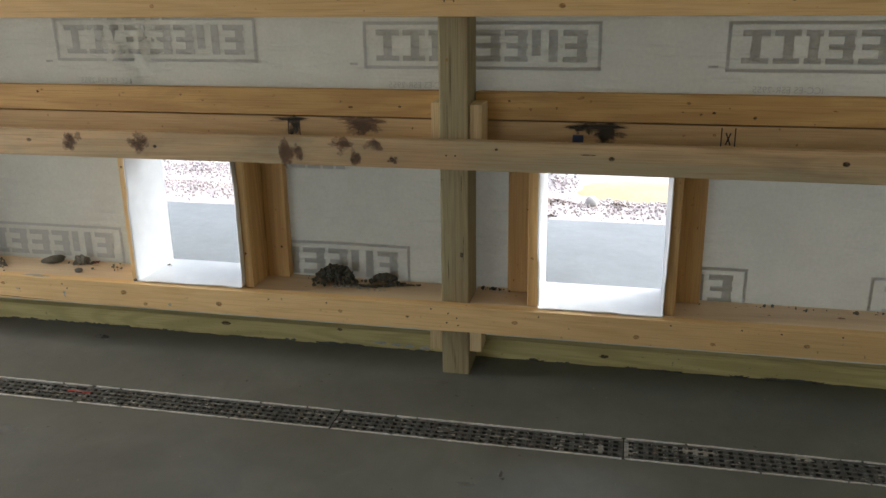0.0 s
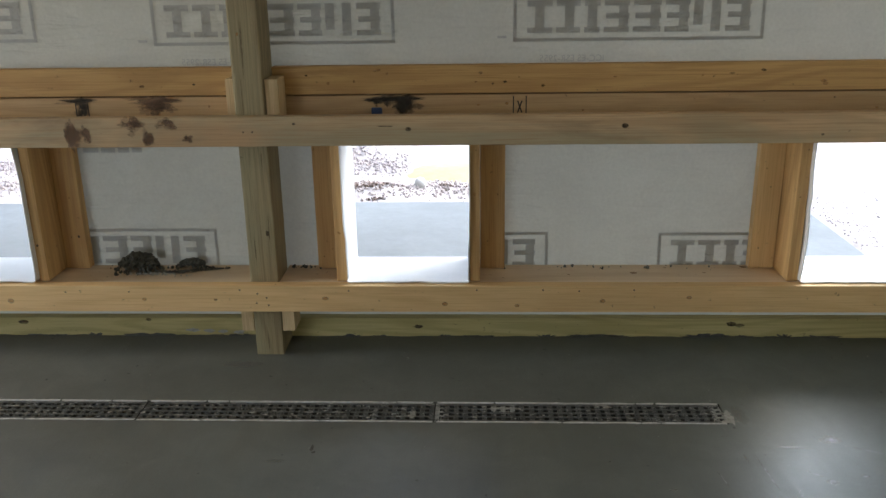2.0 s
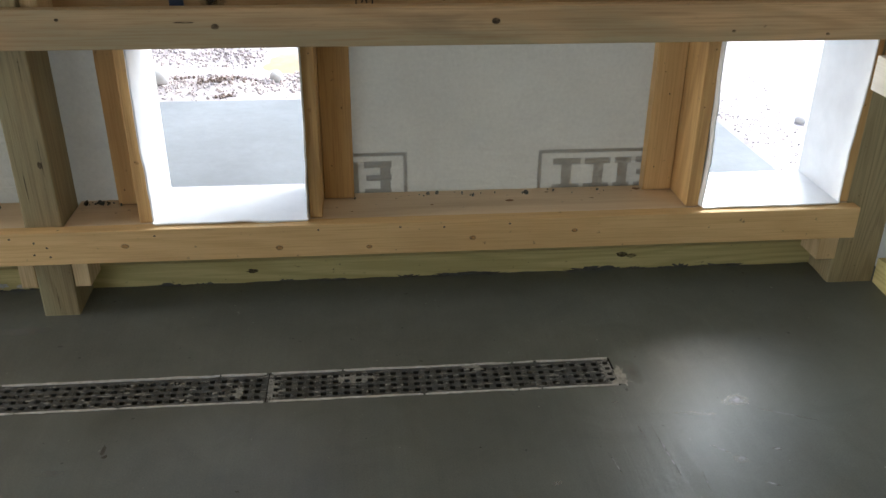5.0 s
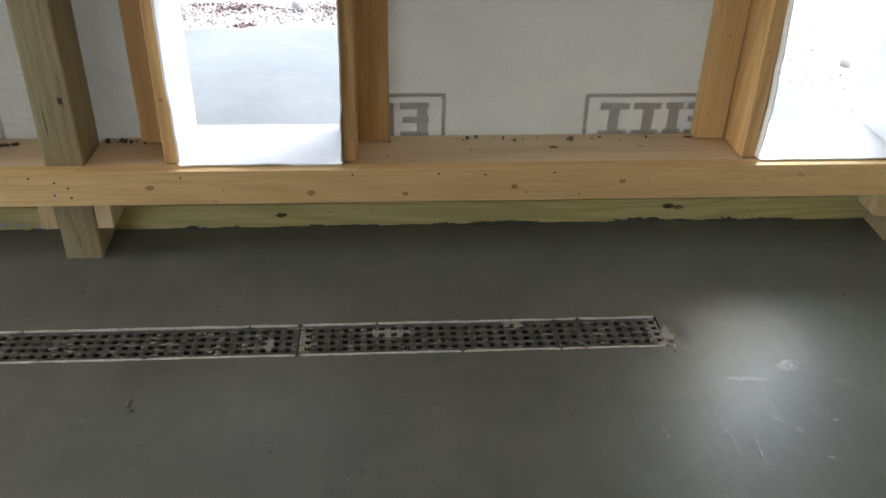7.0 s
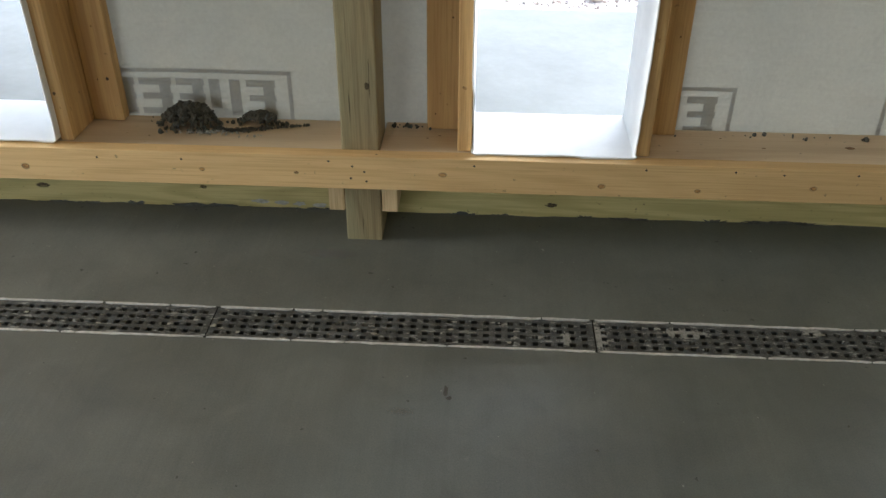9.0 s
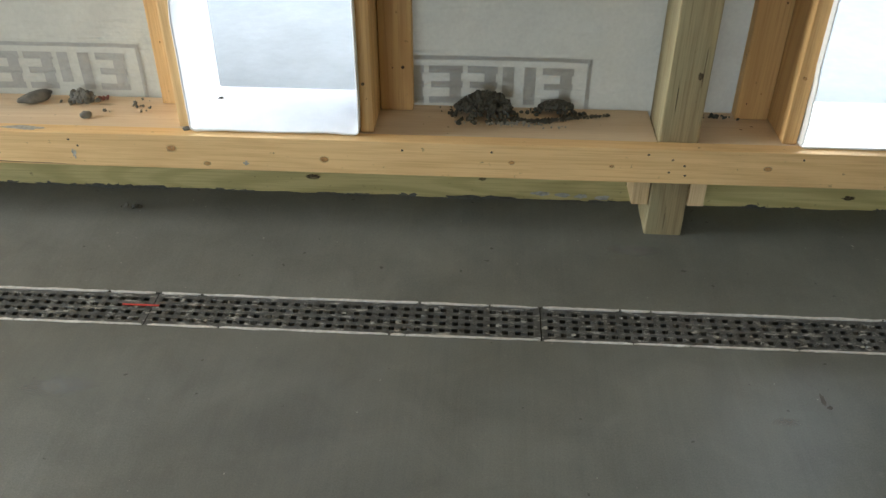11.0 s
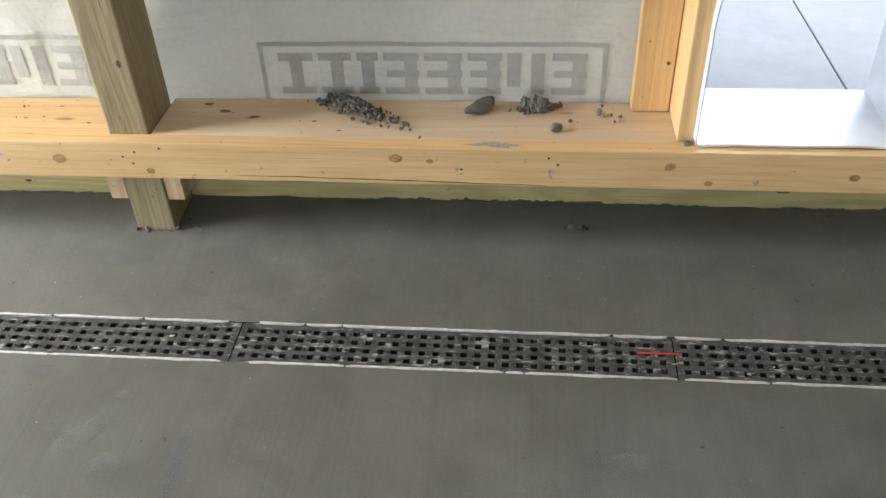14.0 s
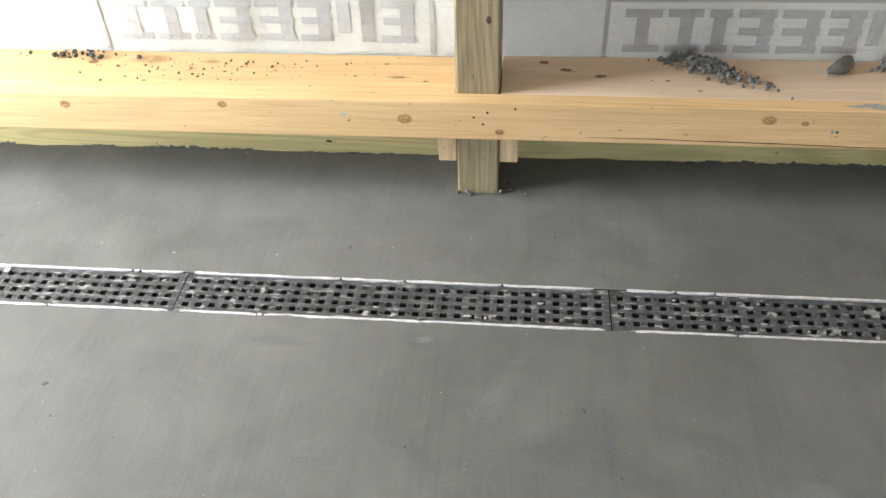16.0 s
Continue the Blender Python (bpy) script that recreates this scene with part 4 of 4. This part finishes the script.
def top_mark(x, y, w, d, material, parent, seed, z):
    rnd = random.Random(seed)
    vs = []
    for i in range(12):
        a = 2 * math.pi * i / 12
        q = rnd.uniform(0.75, 1.2)
        vs.append((x + w / 2 * q * math.cos(a), y + d / 2 * q * math.sin(a), z))
    return mesh_object("knot", vs, [list(range(12))], material, parent, origin=(x, y, z))


for k in range(48):
    i = rnd.choice([0, 1, 2, 2])
    a, b = max(spans[i][0], -4.4), spans[i][1]
    x, y = rnd.uniform(a + 0.05, b - 0.05), rnd.uniform(2.845, 2.985)
    if any(w0 - 0.06 < x < w1 + 0.06 for w0, w1 in WINDOWS):
        continue
    w = rnd.choice([0.004, 0.006, 0.009, 0.020])
    top_mark(x, y, w * 1.3, w * 0.8, TOPKNOT, sills[i], k + 50, SILL_Z - (0.006 if i == 0 else 0.001) + 0.0005)

for k, (x, y, w, d) in enumerate(((-3.80, 2.965, 0.13, 0.05), (-3.66, 2.955, 0.07, 0.03), (-3.2, 2.90, 0.06, 0.02), (-2.75, 2.91, 0.03, 0.014), (-2.02, 2.95, 0.05, 0.02))):
    i = 0 if x < -3 else 1
    mark = top_mark(x, y, w, d, SMEAR, sills[i], 880 + k, SILL_Z + (-0.0052 if i == 0 else -0.0002))
    mark.name = "smear"

# ---- mortar, stones and grit on the sill ----
def pile(name, x, y, w, d, h, count, size, material, label, seed, z=SILL_Z, turn=0.0):
    rnd = random.Random(seed)
    heap = ([], [])
    for k in range(count):
        u, v = rnd.gauss(0, 0.36), rnd.gauss(0, 0.36)
        q = min(1, math.hypot(u, v) * 1.25)
        px, py = x + u * w * math.cos(turn) - v * d * math.sin(turn), min(y + u * w * math.sin(turn) + v * d * math.cos(turn), WRAP_Y - 0.022)
        lump(heap, (px, py, z + h * math.sqrt(1 - q * q) * rnd.random() ** 0.35 + size * 0.25), size * rnd.choice([0.35, 0.5, 0.5, 0.7, 0.8, 1.0, 1.0, 1.3, 1.7]), rnd)
    ob = mesh_object(name, heap[0], heap[1], material, origin=(x, y, z))
    return tagged(ob, label, "rubble", kind="stuff")


pile("mortar_heap", -1.022, 2.950, 0.095, 0.050, 0.060, 850, 0.0066, DARKCRUMB, "dark heap of damp mortar crumbs on the sill plank", 1)
pile("mortar_heap", -0.838, 2.972, 0.070, 0.024, 0.032, 320, 0.0056, DARKCRUMB, "small dark heap of mortar crumbs on the sill plank", 2)
heap, rnd, bend = ([], []), random.Random(3), [(-0.965, 2.935), (-0.91, 2.914), (-0.86, 2.916), (-0.80, 2.938), (-0.70, 2.962)]
for k in range(420):
    u = rnd.random() * 3.999
    (xa, ya), (xb, yb) = bend[int(u)], bend[int(u) + 1]
    f, wide = u % 1, 0.011 * (1 - abs(u - 2.2) / 2.6)
    lump(heap, (xa + (xb - xa) * f, ya + (yb - ya) * f + rnd.gauss(0, 0.5) * wide, SILL_Z + 0.002 + 0.006 * rnd.random() * (1 - abs(u - 2) / 2.4)), rnd.uniform(0.002, 0.0048), rnd)
tagged(mesh_object("mortar_trail", heap[0], heap[1], DARKCRUMB, origin=(-0.83, 2.93, SILL_Z)), "thin curved tongue of mortar drawn out from the heap", "rubble", kind="stuff")
pile("mortar_grit", -0.95, 2.900, 0.16, 0.020, 0.003, 90, 0.0036, CEMENT, "pale scattered mortar grit on the sill plank", 4)
pile("mortar_heap", -2.515, 2.950, 0.115, 0.034, 0.030, 420, 0.0052, PEBBLE, "grey heap of mortar chips on the sill plank", 5, turn=-0.6)
pile("mortar_trail", -2.42, 2.90, 0.11, 0.035, 0.006, 40, 0.0055, PEBBLE, "scattered grey mortar chips on the sill plank", 6, turn=-0.7)
pile("mortar_heap", -2.09, 2.965, 0.048, 0.028, 0.024, 110, 0.0075, PEBBLE, "grey heap of mortar chips beside a stone", 7)
pile("mortar_grit", -1.93, 2.93, 0.12, 0.05, 0.003, 14, 0.005, PEBBLE, "few loose mortar chips on the sill plank", 8)
pile("mortar_heap", -4.0, 2.972, 0.16, 0.03, 0.010, 60, 0.005, DARKCRUMB, "dark scattered crumbs on the sill plank", 9, SILL_Z - 0.005)
pile("mortar_grit", -3.62, 2.925, 0.42, 0.075, 0.001, 110, 0.0026, BROWNGRIT, "dark grit on the sill plank", 10, SILL_Z - 0.005)
pile("mortar_grit", -0.43, 2.965, 0.09, 0.02, 0.006, 16, 0.006, DARKCRUMB, "few dark crumbs between post and frame", 11)
pile("mortar_grit", 0.75, 2.965, 0.55, 0.03, 0.004, 22, 0.005, PEBBLE, "few loose chips on the sill plank", 12)
pile("mortar_grit", -1.715, 2.995, 0.03, 0.018, 0.002, 7, 0.004, DARKCRUMB, "dark crumbs on the white window lining", 13, SILL_Z + 0.006)
pile("floor_crumbs", -2.97, 2.83, 0.12, 0.02, 0.003, 30, 0.004, PEBBLE, "crumbs of concrete round the post foot", 14, 0.026)
pile("floor_crumbs", -1.98, 2.87, 0.04, 0.02, 0.004, 8, 0.006, DARKCRUMB, "few dark crumbs on the floor", 15, 0.027)
for x, y, size, stretch, label in ((-2.215, 2.955, 0.026, 1.75, "curled grey lump of dried mortar on the sill plank"), (-2.045, 2.873, 0.014, 1.1, "small grey stone on the sill plank"), (-1.764, 2.818, 0.008, 1.3, "grey chip by the window frame")):
    rnd = random.Random(int(x * 999))
    bm = bmesh.new()
    bmesh.ops.create_icosphere(bm, subdivisions=3, radius=1)
    for v in bm.verts:
        w = 1 + 0.22 * noise.noise(v.co * 1.7 + Vector((x * 9, 0, 0)))
        taper = 0.85 + 0.25 * v.co.x if stretch > 1.5 else 1.0
        v.co = Vector((v.co.x * size * stretch * w, (v.co.y * 0.8 * taper + (0.25 * v.co.x ** 2 if stretch > 1.5 else 0)) * size * w, max(v.co.z, -0.6) * size * 0.75 * w * taper))
    bmesh.ops.rotate(bm, verts=bm.verts, cent=(0, 0, 0), matrix=Matrix.Rotation(0.75 if stretch > 1.5 else 0.35, 3, 'Z'))
    bmesh.ops.translate(bm, verts=bm.verts, vec=(x, y, SILL_Z + size * 0.45))
    tagged(part("stone", bm, PEBBLE, None, smooth=True, origin=(x, y, SILL_Z)), label, "stone")
heap, rnd = ([], []), random.Random(3)
for k in range(10):
    lump(heap, (-2.046 + rnd.uniform(-0.016, 0.016), 2.985 + rnd.uniform(-0.012, 0.008), SILL_Z + 0.004), 0.005, rnd)
tagged(mesh_object("brick_crumbs", heap[0], heap[1], REDDISH, origin=(-2.046, 2.985, SILL_Z)), "reddish crumbs beside the mortar chips", "rubble", kind="stuff")

# ---- outdoors ----


def earth(x, y):
    """Height of the bare soil."""
    if not (-12 < x < 7 and y < 14) or (y < 5.62 and x < 2.3):
        return -0.30
    z = -0.235 + 0.03 * noise.noise((x * 1.4, y * 1.4, 0)) + 0.015 * noise.noise((x * 4, y * 4, 2))
    if x < 2.0:
        z += 0.07 * math.exp(-((y - 6.12 - 0.06 * math.sin(x * 1.3)) / 0.16) ** 2) * (0.6 + 0.5 * noise.noise((x * 2.5, 3, 1)))
        z += 0.22 * math.exp(-((y - 7.35) / 0.42) ** 2 - ((x + 1.25) / 0.8) ** 2)
    return z + 0.015 * max(0, y - 6.5)


verts, faces = [], []
axis_x = [-2500, -400, -80, -25] + [-12 + 0.12 * i for i in range(158)] + [25, 80, 400, 2500]
axis_y = [3.02] + [3.2 + 0.10 * i for i in range(72)] + [10.6 + 0.5 * i for i in range(10)] + [20, 40, 120, 500, 2500]
for x in axis_x:
    for y in axis_y:
        verts.append((x, y, earth(x, y)))
n_y = len(axis_y)
for i in range(len(axis_x) - 1):
    for j in range(n_y - 1):
        a = i * n_y + j
        faces.append((a, a + n_y, a + n_y + 1, a + 1))
for pad_x in ((-2500, -5.62), (1.95, 2500)):
    b = len(verts)
    verts += [(pad_x[0], -2500, -0.31), (pad_x[1], -2500, -0.31), (pad_x[1], 3.02, -0.31), (pad_x[0], 3.02, -0.31)]
    faces.append((b, b + 1, b + 2, b + 3))
b = len(verts)
verts += [(-5.62, -2500, -0.31), (1.95, -2500, -0.31), (1.95, -3.7, -0.31), (-5.62, -3.7, -0.31)]
faces.append((b, b + 1, b + 2, b + 3))
ground = mesh_object("ground", verts, faces, DIRT, smooth=True)
tagged(ground, "pale pinkish stony bare soil outside", "ground", kind="structure")
for a, b in ((-9.0, -4.0), (-3.996, -0.982), (-0.978, 2.26)):
    tagged(part("pavement", box((a, 3.07, -0.45), (b, 5.66, -0.2), 0.006), SLAB, None), "pale grey concrete apron slab outside", "pavement", kind="structure")
vs, fs = [(0.2, 6.62, earth(0.2, 6.62) + 0.03)], []
for q in range(1, 6):
    for i in range(28):
        a = 2 * math.pi * i / 28
        d = q / 5 * (1 + 0.15 * noise.noise((math.cos(a) * 2, math.sin(a) * 2, 3)))
        x, y = 0.2 + 0.58 * d * math.cos(a), 6.62 + 0.34 * d * math.sin(a)
        vs.append((x, y, earth(x, y) + 0.03 * (1 - (q / 5) ** 2)))
for i in range(28):
    fs.append((0, 1 + i, 1 + (i + 1) % 28))
    for q in range(4):
        a, b = 1 + q * 28 + i, 1 + q * 28 + (i + 1) % 28
        fs.append((a, a + 28, b + 28, b))
tagged(mesh_object("sand_patch", vs, fs, TAN, smooth=True, origin=(0.2, 6.62, -0.2)), "low tan heap of sand on the soil outside", "sand")
heap, rnd = ([], []), random.Random(21)
for k in range(9000):
    x = rnd.uniform(-5.2, 1.7)
    if k % 3:
        y = 6.08 + 0.06 * math.sin(x * 1.3) + rnd.gauss(0, 0.13)
    else:
        x, y = rnd.gauss(-1.0, 0.5) - (2.4 if k % 2 else 0), rnd.gauss(6.83, 0.14)
        if x > -0.36:
            continue
    if y < 5.70:
        continue
    lump(heap, (x, y, earth(x, y) + 0.004), rnd.choice([0.004, 0.005, 0.006, 0.007, 0.009, 0.012, 0.016]), rnd)
for k in range(420):
    x, y = 2.34 + abs(rnd.gauss(0, 0.28)), rnd.gauss(5.2, 0.45)
    lump(heap, (x, y, earth(x, y) + 0.001), rnd.choice([0.003, 0.004, 0.006, 0.008]), rnd)
# dark lumps that paint the shade of the crevices in the rubble
clods, rnd = ([], []), random.Random(44)
for k in range(170):
    x, y = rnd.choice([(-0.64, 6.0), (-0.56, 6.02), (-0.46, 6.06), (-0.52, 5.80), (-0.05, 6.08), (-0.83, 6.10), (-2.1, 6.05), (-1.75, 6.0)])
    x, y = x + rnd.gauss(0, 0.045), y + rnd.gauss(0, 0.016)
    lump(clods, (x, y, earth(x, y) + 0.008), rnd.uniform(0.006, 0.014), rnd)
tagged(mesh_object("soil_clods", clods[0], clods[1], CREVICE, origin=(-0.6, 6.0, -0.2)), "dark brown lumps painting the shade of crevices in the rubble", "soil", kind="stuff")
tagged(mesh_object("rubble", heap[0], heap[1], STONE, origin=(-1.5, 6.3, -0.2)), "pinkish broken stone and clods along the slab edge", "rubble", kind="stuff")
for x, y, s, lab in ((-0.95, 6.05, 0.055, "large pale boulder among the rubble"), (-0.23, 6.1, 0.045, "pale upright stone among the rubble"), (0.42, 6.0, 0.045, "rounded brown stone among the rubble"), (2.75, 5.1, 0.03, "flat pale stone on the soil")):
    bm = bmesh.new()
    bmesh.ops.create_icosphere(bm, subdivisions=3, radius=s)
    for v in bm.verts:
        v.co *= 1 + 0.35 * noise.noise(v.co * 12 + Vector((x, y, 0)))
        v.co += Vector((x, y, earth(x, y) + s * 0.5))
    tagged(part("stone", bm, PALESTONE if "pale" in lab else STONE, None, smooth=True, origin=(x, y, earth(x, y))), lab, "stone")
